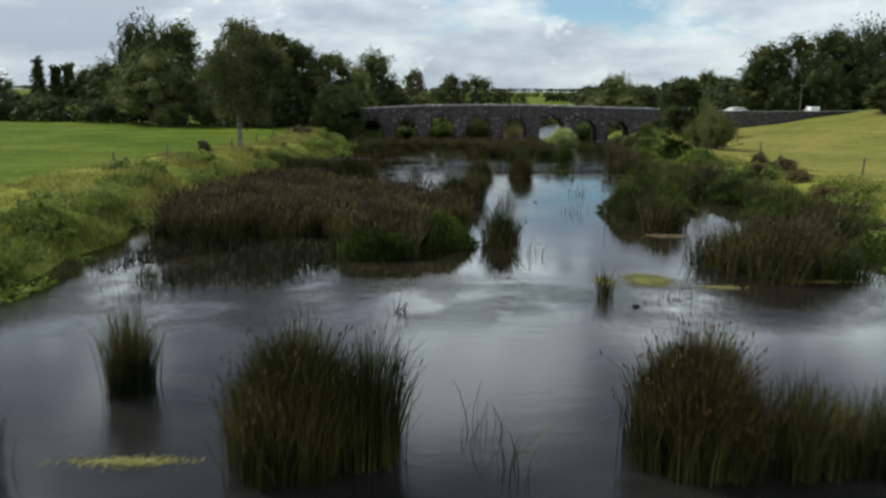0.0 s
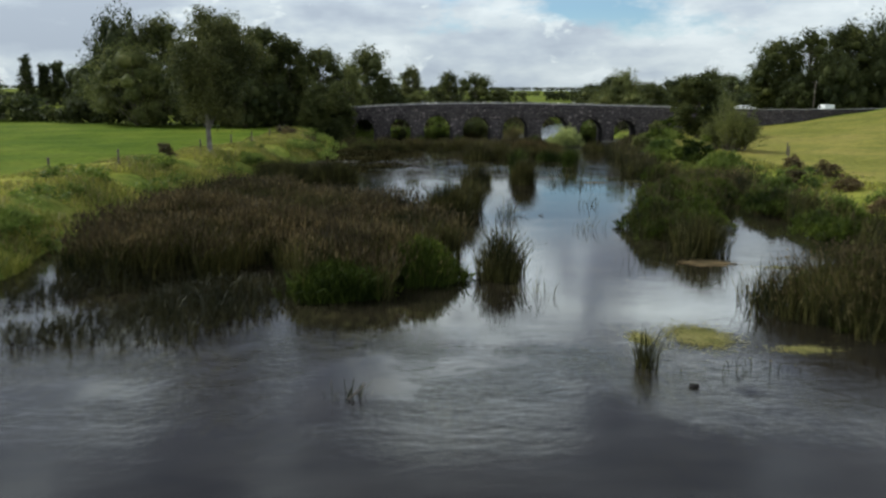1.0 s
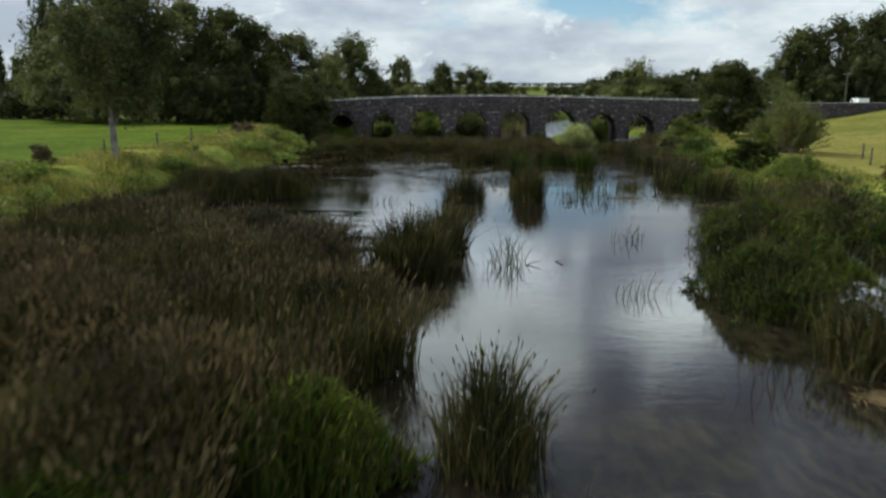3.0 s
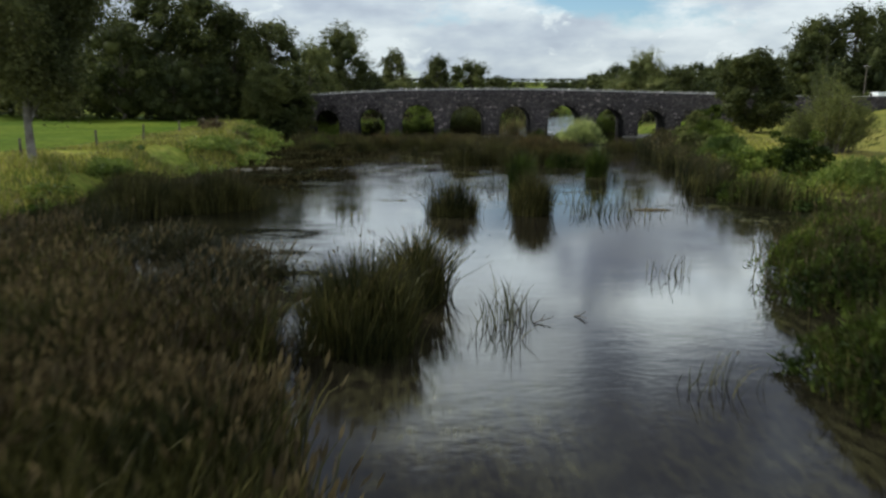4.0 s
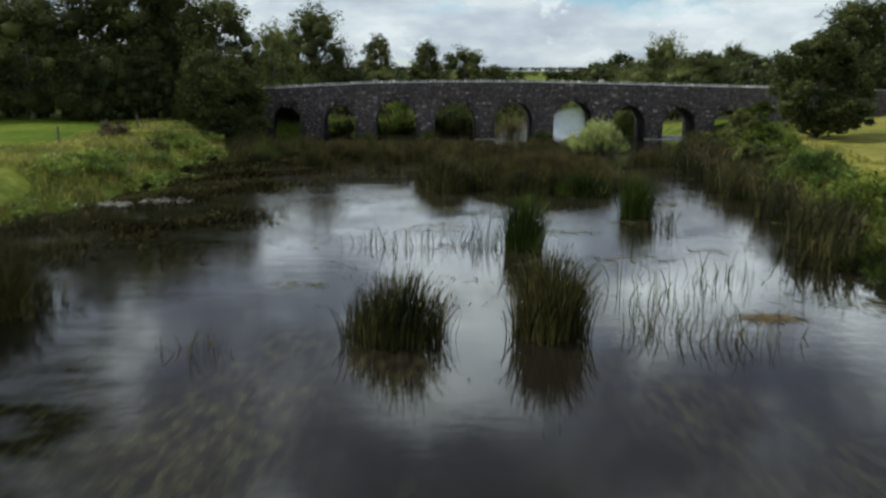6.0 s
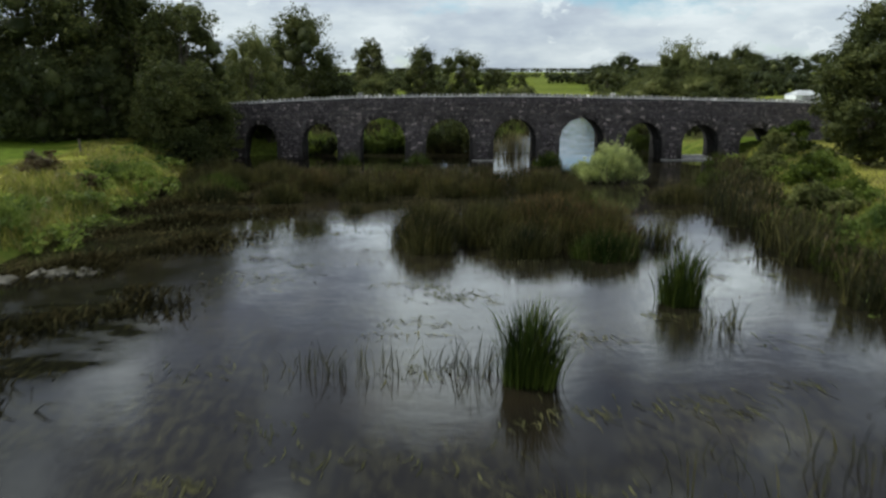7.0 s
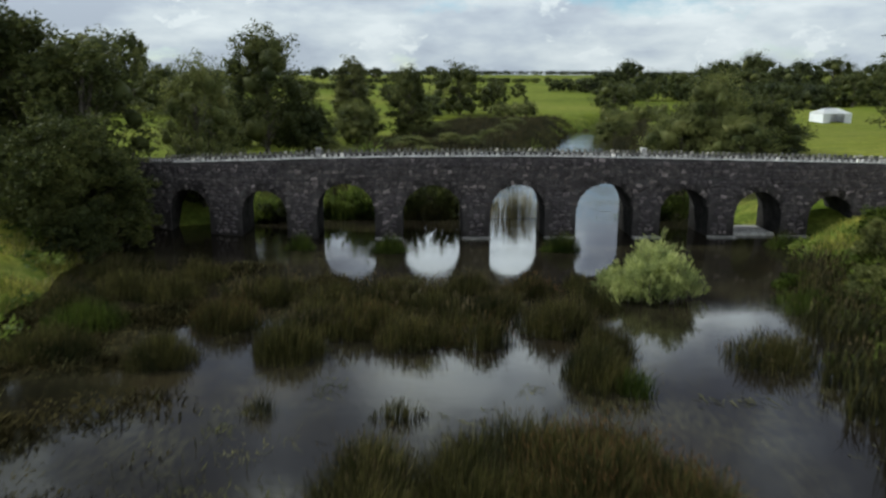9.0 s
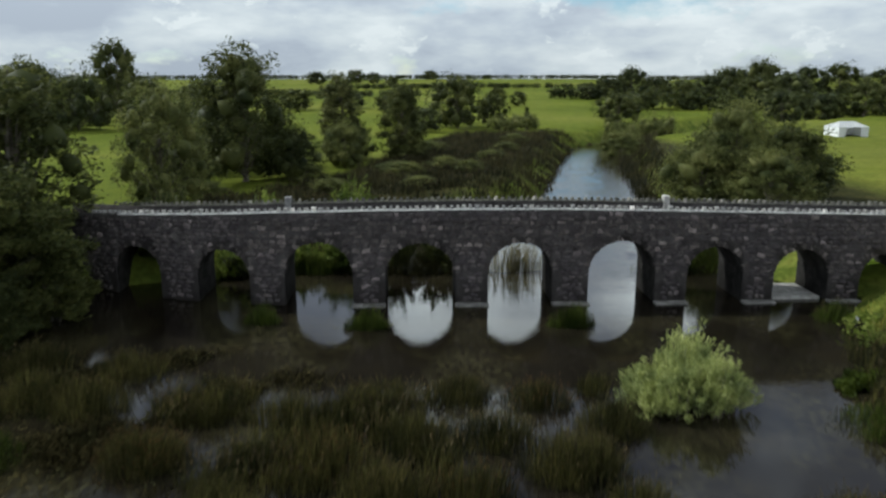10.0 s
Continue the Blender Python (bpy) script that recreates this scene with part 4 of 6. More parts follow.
def tree(name, height, radius, crown_from, leaf, leaves, seed, lobes=9, clumps=110, trunk=0.3, shape="round", droop=0.0, label="", lean=(0.0, 0.0), category="tree", narrow=1.0, bark="bark", core=0.34):
    """A tree at the origin: a tapered trunk with limbs, and a crown of leaf sprays in uneven lobes."""
    r = np.random.default_rng(3000 + seed)
    root = new(name)
    mid = (height + crown_from) / 2
    half = (height - crown_from) / 2
    lc, lr = [], []
    lobes = int(lobes * 2.4)
    for i in range(lobes):
        a = 2.4 * i + r.uniform(-0.5, 0.5)
        f = (i + 0.5) / lobes
        zz = crown_from + (height - crown_from) * (0.05 + 0.84 * f)
        if shape == "tall":
            prof = 0.55 + 0.45 * math.sin(math.pi * (0.08 + 0.72 * f)) if f < 0.6 else math.sqrt(max(0.02, 1 - ((f - 0.45) / 0.6) ** 2))
        elif shape == "spire":
            prof = 1.0 - 0.9 * f
        else:
            prof = math.sqrt(max(0.05, 1 - ((f - 0.38) / 0.66) ** 2))
        rad = radius * (0.38 if shape != "spire" else 0.30) * r.uniform(0.7, 1.25)
        out = max(0.0, radius * prof - rad * 0.8) * r.uniform(0.5, 1.12)
        zz = min(zz, height - 0.85 * rad)
        lc.append((out * math.cos(a) + lean[0] * zz / height, out * math.sin(a) * narrow + lean[1] * zz / height, max(zz, 0.5 * rad)))
        lr.append(min(rad, half * 0.6))
    lc, lr = np.array(lc), np.array(lr)
    pick = r.integers(0, lobes, clumps)
    v = r.normal(0, 1, (clumps, 3))
    v /= np.linalg.norm(v, axis=1)[:, None]
    v[:, 2] = np.where(v[:, 2] < -0.3, v[:, 2] * 0.5, v[:, 2])
    cc = lc[pick] + v * lr[pick][:, None] * r.uniform(0.35, 1.0, (clumps, 1))
    cc = cc + (r.random((clumps, 1)) < 0.10) * v * 0.09 * radius
    cr = np.maximum(0.20 * radius, 0.3) * r.uniform(0.4, 1.35, clumps)
    per = max(8, leaves // clumps)
    V, Q = leaf_cloud(r, cc, cr, per, leaf, 0.7, droop)
    if droop > 0:
        down = r.random(len(Q)) ** 2 * droop * 1.6
        V = V - np.repeat(np.column_stack([down * 0, down * 0, down]), 3, 0)
    ico = bmesh.new()
    bmesh.ops.create_icosphere(ico, subdivisions=1, radius=1.0)
    iv, jf = np.array([v.co[:] for v in ico.verts]), np.array([[v.index for v in f.verts] for f in ico.faces])
    ico.free()
    IV, IF = [], []
    for c, rad in zip(lc, lr):
        IF.append(jf + len(V) + len(IV) * len(iv))
        IV.append(c + iv * (rad * core * r.uniform(0.6, 1.15, (len(iv), 1))))
    V, Q2 = np.concatenate([V] + IV), np.concatenate(IF)
    kind = {"leaf": M["leaf"], "light": M["leaf_light"], "willow": M["leaf_willow"], "dark": M["leaf_dark"], "dock": M["dock"], "pale": M["leaf_pale"], "weed": M["lush"]}
    TV, TF = [], []

    def add(pts, rads, sides=7):
        v2, f2 = tube(pts, rads, sides)
        o = len(TV)
        TV.extend(v2)
        TF.extend([tuple(i + o for i in q) for q in f2])

    bendx, bendy = r.normal(0, 0.02 * height, 2)
    topx, topy = lean[0] * 0.8, lean[1] * 0.8
    spine = [(0, 0, -0.4), (0.02 * bendx, 0, 0.15), (bendx * 0.4, bendy * 0.4, crown_from * 0.6), (bendx + topx * 0.4, bendy + topy * 0.4, mid), (topx, topy, height * 0.92)]
    add(spine, [trunk * 1.5, trunk * 1.08, trunk * 0.85, trunk * 0.5, trunk * 0.08], 9)
    for i in range(lobes):
        f = 0.25 + 0.6 * i / lobes
        z0 = max(crown_from * 0.55, lc[i][2] - half * 0.75)
        k = z0 / (height * 0.92)
        s = Vector((bendx * k + topx * k, bendy * k + topy * k, z0))
        e = Vector(lc[i])
        m = (s + e) / 2 + Vector((0, 0, 0.08 * radius))
        add([s, m, e], [trunk * 0.42 * (1 - f * 0.5), trunk * 0.25 * (1 - f * 0.5), trunk * 0.06], 4)
        near = [c for c, p in zip(cc, pick) if p == i][:1]
        for c in near:
            add([e, (e + Vector(c)) / 2 + Vector((0, 0, 0.1)), Vector(c)], [trunk * 0.09, trunk * 0.05, trunk * 0.02], 4)
    part("trunk", fast_mesh("trunk", TV, [TF], [M[bark]], None, True), root, "grey-brown bark trunk and limbs")
    crown = part("crown", fast_mesh("crown", V, [Q, Q2], [kind["leaf"]]), root)
    tagged(root, label or "broad leafy tree in full summer green", category)
    return root, crown, kind


def planted(name, x, y, height, radius, crown_from, leaf_kind, leaf, leaves, seed, **kw):
    root, crown, kind = tree(name, height, radius, crown_from, leaf, leaves, seed, **kw)
    crown.data.materials.clear()
    crown.data.materials.append(kind[leaf_kind])
    root.location = (x, y, gz(x, y) - 0.05)
    return root


def shoot_bush(name, x, y, z, h, rad, stems, per, leaf, mat, seed, label, foot=0.45):
    """A willow: many arching shoots from one stool, leafy along their upper part."""
    r = np.random.default_rng(7000 + seed)
    root = new(name)
    root.location = (x, y, z)
    subs = 11
    sa, sq = r.uniform(0, 2 * math.pi, subs), np.sqrt(r.random(subs)) * 0.72
    sh = h * np.sqrt(np.clip(1.05 - sq ** 2, 0.2, 1)) * r.uniform(0.45, 1.08, subs)
    g = r.integers(0, subs, stems)
    sx, sy = rad * sq[g] * np.cos(sa[g]), rad * sq[g] * np.sin(sa[g])
    sr = rad * 0.42 * np.sqrt(r.random(stems)) * r.uniform(0.6, 1.25, stems)
    b2 = r.uniform(0, 2 * math.pi, stems)
    ex, ey = sx + sr * np.cos(b2), sy + sr * np.sin(b2)
    out, ang = np.hypot(ex, ey), np.arctan2(ey, ex)
    top = sh[g] * np.clip(1.1 - 0.55 * (sr / (rad * 0.42)) ** 2, 0.25, 1.1) * r.uniform(0.78, 1.06, stems)
    top = top * np.where(r.random(stems) < 0.12, 1.25, 1.0)
    root_r = foot * out
    d = np.stack([np.cos(ang), np.sin(ang)], 1)
    t = r.random((stems, per)) ** 0.7 * 0.86 + 0.14
    rr = root_r[:, None] + (out - root_r)[:, None] * t ** 1.5
    P = np.stack([d[:, 0, None] * rr, d[:, 1, None] * rr, top[:, None] * (t ** 0.85)], -1).reshape(-1, 3)
    P += r.normal(0, 0.032 * rad, P.shape) * np.array([1, 1, 0.6])
    n = len(P)
    u = np.repeat(np.column_stack([d * 0.55, np.full(stems, 0.9)]), per, 0) + r.normal(0, 0.45, (n, 3))
    u /= np.linalg.norm(u, axis=1)[:, None]
    w = np.cross(u, r.normal(0, 1, (n, 3)))
    w /= np.linalg.norm(w, axis=1)[:, None] + 1e-9
    s = leaf * r.uniform(0.6, 1.4, (n, 1))
    V = np.stack([P - u * s * 0.66, P - w * s * 0.12, P + u * s * 0.66, P + w * s * 0.12], 1).reshape(-1, 3)
    Q = np.arange(n)[:, None] * 4 + np.array([0, 1, 2, 3])
    TV, TF = [], []
    for k in range(0, stems, 3):
        pts = [(d[k, 0] * (root_r[k] + (out[k] - root_r[k]) * f ** 1.5), d[k, 1] * (root_r[k] + (out[k] - root_r[k]) * f ** 1.5), top[k] * f ** 0.85 if f > 0 else -0.3) for f in (0.0, 0.4, 0.75, 1.0)]
        v2, f2 = tube(pts, [0.03, 0.022, 0.014, 0.004], 4)
        TF += [tuple(q + len(TV) for q in face) for face in f2]
        TV += v2
    part("stool", fast_mesh("stool", TV, [TF], [M["bark"]], None, True), root, "thin grey-brown stems")
    part("crown", fast_mesh("crown", V, [Q], [mat]), root)
    return tagged(root, label, "bush")


def leafy_clump(x, y, rx, ry, h, n, seed, tops=0.2, base=0.0, size=0.12, label="lush green leafy water plants with brown seed heads", mat="lush"):
    """Broad-leaved plants in a dense clump, with seed heads over them."""
    r = np.random.default_rng(9000 + seed)
    xy, q = in_blob(r, n, x, y, rx, ry, 0.35)
    dome = h * np.clip(1.05 - 0.5 * q ** 2, 0.15, 1.1) * (1 + 0.22 * np.sin(2.6 * xy[:, 0] + seed) * np.sin(2.3 * xy[:, 1]))
    c = np.column_stack([xy, base + dome * (0.12 + 0.88 * r.random(n) ** 0.55)])
    V, Q = leaf_cloud(r, c, np.full(n, 0.16), 6, size * 1.9, 0.9, 0.0, 0.34, 1.3)
    m = int(n * tops)
    bxy = xy[:m]
    stems = blade_mesh("seed_stems", np.column_stack([bxy, np.full(m, base) + dome[:m] * 0.5]), dome[:m] * r.uniform(0.55, 0.95, m), np.full(m, 0.02), r.normal(0, 0.16, (m, 2)), [M["plume"]], 0.0, seed)
    me = fast_mesh("leafy_clump", V, [Q], [M[mat]])
    ob = tagged(new("leafy_clump", me), label, "water plants", "leafy clumps by the water", "stuff")
    if m:
        part("seed_stems", stems, ob, "mauve-brown seed stems")
    return ob


for i, (x, y, rx, ry, h, n, tops) in enumerate([(12.0, 43.0, 1.25, 2.4, 1.5, 1500, 0.25), (13.8, 29.4, 1.8, 1.6, 1.4, 1100, 0.5), (20.4, 49.0, 1.4, 3.0, 1.2, 1000, 0.15), (19.6, 42.0, 1.0, 2.4, 1.0, 700, 0.1), (20.6, 58.5, 1.4, 2.4, 1.2, 900, 0.4), (20.2, 68.0, 1.2, 2.6, 1.0, 700, 0.15), (22.4, 83.0, 1.2, 3.0, 0.9, 700, 0.15), (15.2, 49.6, 2.2, 3.2, 1.7, 2400, 0.4), (14.4, 44.6, 1.2, 1.8, 1.2, 800, 0.2), (18.4, 54.5, 2.0, 3.0, 1.6, 1600, 0.5),
                                                (29.4, 131.6, 2.2, 1.0, 1.9, 900, 0.1), (-1.9, 31.6, 1.2, 0.6, 1.0, 600, 0.1), (0.4, 33.6, 1.3, 0.8, 1.3, 700, 0.2)]):
    leafy_clump(x, y, rx, ry, h, n, i, tops)
for i, (x, y, rx, ry, h) in enumerate([(21.6, 49.5, 1.3, 1.6, 1.3), (22.6, 46.0, 1.3, 1.6, 1.4), (22.0, 41.2, 1.3, 1.6, 1.2), (20.6, 35.6, 1.4, 1.8, 1.2), (19.3, 31.0, 1.3, 1.6, 1.1), (23.4, 54.6, 1.5, 1.8, 1.3),
                                       (22.6, 60.0, 1.4, 2.0, 1.5), (24.2, 65.6, 1.6, 1.8, 1.5), (23.4, 75.5, 1.4, 2.0, 1.2), (25.4, 84.0, 1.4, 1.8, 1.4), (27.6, 92.0, 1.4, 1.8, 1.3), (31.4, 101.0, 1.6, 1.6, 1.5),
                                       (-15.4, 27.0, 1.4, 2.0, 0.9), (-16.6, 32.0, 1.4, 2.0, 0.9), (-15.2, 21.5, 1.5, 2.0, 1.0), (-17.6, 24.6, 1.4, 1.8, 0.8), (-16.8, 38.0, 1.3, 2.0, 0.7), (-14.6, 73.0, 1.2, 2.0, 0.8), (-12.8, 87.5, 1.3, 2.0, 0.8), (-13.0, 104.0, 1.4, 1.8, 0.9)]):
    leafy_clump(x, y, rx, ry, h, 650, 40 + i, 0.08, gz(x, y) - 0.1, 0.15, "bright green leafy weeds on the river bank", "weed" if x < 0 or i % 2 else "lush")

# trees that stand close to the way
planted("tree", -17.2, 70.2, 11.8, 3.8, 3.9, "light", 0.19, 42000, 1, lobes=9, clumps=260, trunk=0.22, bark="grey_bark", shape="tall", droop=1.1, lean=(0.9, 0), label="tall airy birch-like tree with drooping grey-green leaves on the bank")
planted("tree", -11.9, 121.0, 6.4, 2.7, 0.1, "leaf", 0.22, 20000, 9, lobes=9, clumps=150, trunk=0.12, label="dense dark bush against the end of the bridge")
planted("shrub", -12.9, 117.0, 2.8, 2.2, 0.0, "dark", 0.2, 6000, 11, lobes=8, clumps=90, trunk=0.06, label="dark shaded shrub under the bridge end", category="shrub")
planted("tree", -14.5, 119.2, 7.5, 4.9, 0.9, "leaf", 0.2, 52000, 2, lobes=14, clumps=340, trunk=0.2, label="rounded bushy tree beside the end of the bridge")
planted("tree", 36.8, 105.4, 8.5, 3.9, 0.05, "leaf", 0.25, 38000, 3, lobes=13, clumps=240, trunk=0.22, label="dense ivy-green tree leaning against the bridge")
shoot_bush("willow_bush", 30.8, 80.5, gz(30.8, 80.5) - 0.05, 5.5, 3.5, 460, 66, 0.19, M["leaf_willow"], 4, "pale grey-green willow bush on the bank")
shoot_bush("willow_bush", 20.1, 109.6, -0.05, 2.95, 3.2, 760, 40, 0.19, M["leaf_pale"], 5, "pale willow bush growing out of the river, sun highlights put in its leaf colour", 0.8)
for i, (x, y, h, rad) in enumerate([(33.5, 111.5, 2.4, 1.9), (36.2, 114.6, 2.6, 2.1), (30.6, 106.8, 2.0, 1.7), (28.6, 97.0, 1.9, 1.9), (25.4, 90.0, 1.8, 1.9), (23.4, 70.6, 2.3, 2.1), (33.0, 87.5, 2.0, 1.8), (28.4, 110.6, 1.7, 1.6)]):
    planted("shrub", x, y, h, rad, 0.0, "weed" if i % 2 else "willow", 0.17, 8000, 20 + i, lobes=7, clumps=70, trunk=0.05, label="leafy green shrub on the river bank", category="shrub")
for i, (x, y, h, rad) in enumerate([(-18.9, 64.5, 1.5, 0.8), (-15.6, 98.6, 1.0, 1.2), (-13.2, 99.4, 1.0, 1.1), (-17.0, 101.5, 1.2, 1.3), (24.6, 54.8, 1.2, 0.9), (26.6, 54.8, 1.4, 1.1), (25.6, 50.7, 1.0, 1.0), (24.0, 44.2, 1.0, 1.1), (22.9, 39.2, 1.0, 1.1), (21.2, 33.5, 0.9, 1.0), (28.0, 62.0, 1.1, 1.1)]):
    planted("shrub", x, y, h, rad, 0.0, "dock", 0.14, 1500, 40 + i, lobes=6, clumps=45, trunk=0.03, label="rust-brown dock and bramble clump in rough grass", category="shrub")

for i, (x, y, h, rad, mk) in enumerate([(-0.4, 132.4, 2.8, 2.3, "weed"), (3.2, 132.8, 3.0, 2.4, "weed"), (7.2, 132.2, 3.0, 2.2, "leaf"), (10.4, 132.6, 3.0, 2.2, "leaf"), (-4.8, 131.0, 2.4, 2.0, "weed"), (-10.8, 131.5, 3.2, 2.4, "leaf_dark"), (-8.6, 130.4, 2.6, 1.9, "leaf_dark"), (-3.4, 130.6, 1.8, 1.5, "leaf_dark"), (2.8, 141.0, 4.0, 3.0, "weed"), (9.4, 142.0, 4.2, 3.0, "leaf"), (-3.4, 137.0, 3.0, 2.6, "weed"), (-9.4, 135.5, 3.4, 2.6, "leaf"), (28.6, 137.5, 3.6, 2.4, "weed"), (13.6, 143.0, 2.6, 2.2, "leaf"), (33.0, 135.0, 1.6, 1.5, "weed")]):
    shoot_bush("willow_bush", x, y, max(gz(x, y), 0.0) - 0.05, h, rad, 120, 26, 0.34, M[mk], 60 + i, "green bankside bush upstream of the bridge")

# trees of the background: a few grown once, then set out
MASTERS = {"oak": dict(leaf_kind="leaf", shape="round", lobes=13, crown_from=0.06), "ash": dict(leaf_kind="leaf", shape="tall", lobes=13, crown_from=0.02),
           "beech": dict(leaf_kind="dark", shape="round", lobes=14, crown_from=0.03), "poplar": dict(leaf_kind="light", shape="tall", lobes=12, crown_from=0.03),
           "spruce": dict(leaf_kind="dark", shape="spire", lobes=12, crown_from=0.02), "sallow": dict(leaf_kind="willow", shape="round", lobes=12, crown_from=0.02)}
FAR = [  # kind, x, y, height, radius
    ("beech", -54, 128, 4.2, 3.4), ("sallow", -42.5, 121, 12.4, 6.6), ("beech", -46.6, 127, 17.6, 6.2), ("oak", -41.6, 130, 17.4, 6.2), ("ash", -29.3, 125, 17.0, 6.5), ("ash", -24.0, 126, 16.2, 5.6), ("oak", -32, 120, 11.5, 5.6),
    ("ash", -15.3, 126.0, 13.8, 4.9), ("oak", -25, 136, 12.5, 5.0), ("ash", -20.9, 128, 14.4, 5.2), ("beech", -26, 120, 7.6, 4.5), ("beech", -21.2, 121, 6.8, 3.6), ("oak", -10.8, 164, 15.0, 6.8), ("sallow", -13.9, 146, 11.3, 4.2), ("poplar", -2.4, 187, 12.4, 3.6), ("oak", 6.6, 185, 11.0, 3.8), ("sallow", -1.0, 178, 6.0, 3.9),
    ("oak", 17.8, 250, 12.4, 8.2), ("oak", 26, 257, 8.0, 4.4), ("oak", 5, 262, 8.0, 4.6), ("sallow", 34.8, 147, 8.4, 5.0), ("sallow", 38.4, 148, 10.6, 4.6), ("oak", 43.8, 149, 8.0, 5.0), ("beech", 46.2, 152, 6.4, 4.2), ("beech", 42, 158, 8.4, 5.5), ("sallow", 39.0, 142, 6.5, 3.9),
    ("oak", 36, 340, 7, 4.1), ("oak", 44, 342, 5.5, 3.6), ("spruce", 36.5, 270, 3.8, 1.3), ("beech", 88, 389, 10, 8.5), ("beech", 98, 392, 14, 9.7), ("beech", 108, 390, 10, 8.0), ("beech", 79, 386, 6, 6.8), ("beech", 118, 300, 11.5, 8.0), ("beech", 132, 302, 12, 8.5), ("oak", 143, 300, 11, 8.0),
    ("ash", 80.0, 178.3, 13.8, 5.4), ("oak", 82.7, 180.1, 17.8, 7.9), ("ash", 88.7, 177.5, 19.6, 7.9), ("oak", 97.4, 178.3, 21.4, 8.4), ("beech", 107.9, 180.1, 23.1, 9.4), ("oak", 119.2, 179.2, 23.1, 9.4), ("beech", 92.2, 172.3, 13.3, 7.0), ("beech", 83.5, 173.1, 8.9, 5.5), ("beech", 104.4, 173.1, 14.2, 7.0), ("oak", 134, 352, 17, 8.0), ("oak", 122, 350, 14, 8.0),
    ("oak", 72, 116, 5.2, 4.1), ("beech", 78, 119, 6.2, 4.8), ("beech", 84, 121, 8, 5.1), ("oak", -78, 300, 22, 8.5), ("beech", -66, 246, 14, 8.5), ("beech", -78, 250, 16, 9.1), ("beech", -90, 252, 15, 9.1), ("oak", -54, 256, 12, 7.4), ("oak", -44, 262, 11, 6.8), ("beech", -104, 250, 17, 10.3),
    ("spruce", -152, 300, 20, 6), ("spruce", -141, 302, 17, 6), ("spruce", -134, 299, 15, 6), ("spruce", -147, 304, 16, 6), ("spruce", -126, 301, 15.5, 6), ("beech", -131, 300, 16, 9.1), ("beech", -119, 296, 15, 9.1), ("beech", -108, 296, 14, 9.1), ("beech", -190, 310, 14, 10.3), ("oak", -178, 312, 14, 10.3),
    ("beech", -84, 139, 6.0, 5.7), ("beech", -76, 138, 5.4, 5.2), ("beech", -92, 139, 6.4, 5.9), ("beech", -69, 137, 4.6, 4.6), ("oak", -100, 142, 7, 5.7),
    ("beech", 160, 430, 13, 10.3), ("oak", 176, 434, 15, 11.4), ("beech", 194, 432, 14, 11.4), ("oak", 212, 436, 16, 11.4), ("beech", 232, 430, 14, 11.4), ("oak", 98, 330, 10, 8.0), ("beech", 110, 336, 12, 9.1), ("oak", 124, 334, 11, 9.1), ("beech", 140, 340, 12, 10.3), ("oak", 84, 326, 8, 6.8), ("beech", 152, 300, 11, 8.0), ("oak", 70, 300, 6, 5.7),
    ("oak", -34, 600, 10, 8.0), ("oak", -22, 604, 8, 6.8), ("oak", -8, 560, 6, 5.7), ("oak", 18, 690, 8, 8.0), ("beech", -60, 590, 9, 9.1), ("oak", -48, 300, 8, 5.7), ("oak", -30, 320, 7, 6.8), ("beech", -14, 330, 6, 6.8), ("oak", -2, 318, 5, 4.6),
    ("beech", -16, 158, 7, 4.6), ("beech", -6, 166, 6.5, 4.1), ("oak", -13.5, 176, 7, 4.4), ("beech", -1, 186, 6, 3.9), ("sallow", 7, 186, 4.5, 3.6), ("sallow", -9, 178, 4, 3.9), ("beech", 10, 240, 6, 5.1), ("sallow", 27, 238, 4, 4.6), ("sallow", 33, 246, 4, 4.6), ("sallow", -12, 152, 1.9, 2.5), ("sallow", 7, 168, 1.9, 2.7), ("sallow", 12, 176, 1.6, 2.5), ("sallow", -4, 164, 2.1, 2.7), ("sallow", 0, 155, 1.6, 2.5), ("sallow", 9, 158, 1.4, 2.1), ("sallow", 15, 172, 1.6, 2.3), ("sallow", 19, 186, 1.5, 2.5), ("sallow", 11, 196, 1.9, 2.7), ("sallow", 23, 200, 1.5, 2.7), ("sallow", 5, 172, 1.4, 2.3), ("sallow", 26, 214, 1.9, 2.9), ("oak", -18, 172, 8, 4.6), ("oak", 46, 168, 7, 4.6), ("sallow", 53, 240, 7, 5.7), ("sallow", 46, 214, 6, 4.6), ("sallow", 62, 246, 8, 6.8), ("oak", 58, 262, 8, 6.8)]
pool = {}
for i, (key, x, y, h, rad) in enumerate(FAR):
    band = (key, "near" if y < 215 else "far", i % 2)
    if band not in pool:
        spec = dict(MASTERS[key])
        lk, cf = spec.pop("leaf_kind"), spec.pop("crown_from")
        near = y < 215
        label = {"spruce": "dark pointed conifer at the field's edge", "sallow": "pale grey-green willow by the water", "poplar": "slender light-green tree beyond the bridge",
                 "beech": "heavy dark-green broadleaf tree", "oak": "spreading green broadleaf tree", "ash": "tall green broadleaf tree with open crown"}[key]
        pool[band] = (planted("tree", x, y, h, rad, cf * h, lk, (0.018 if near else 0.031) * h + 0.08, 12500 if near else 5000, 300 + i, clumps=420 if near else 220, trunk=0.024 * h, label=label, core=0.46, **spec), h, rad)
        pool[band][0]["group"] = "trees of the background"
    else:
        src, h0, r0 = pool[band]
        m = Matrix.Translation((x, y, gz(x, y) - 0.05)) @ Matrix.Rotation(1.7 * i, 4, "Z") @ Matrix.Diagonal((rad / r0, rad / r0, h / h0, 1))
        copy_thing(src, m)


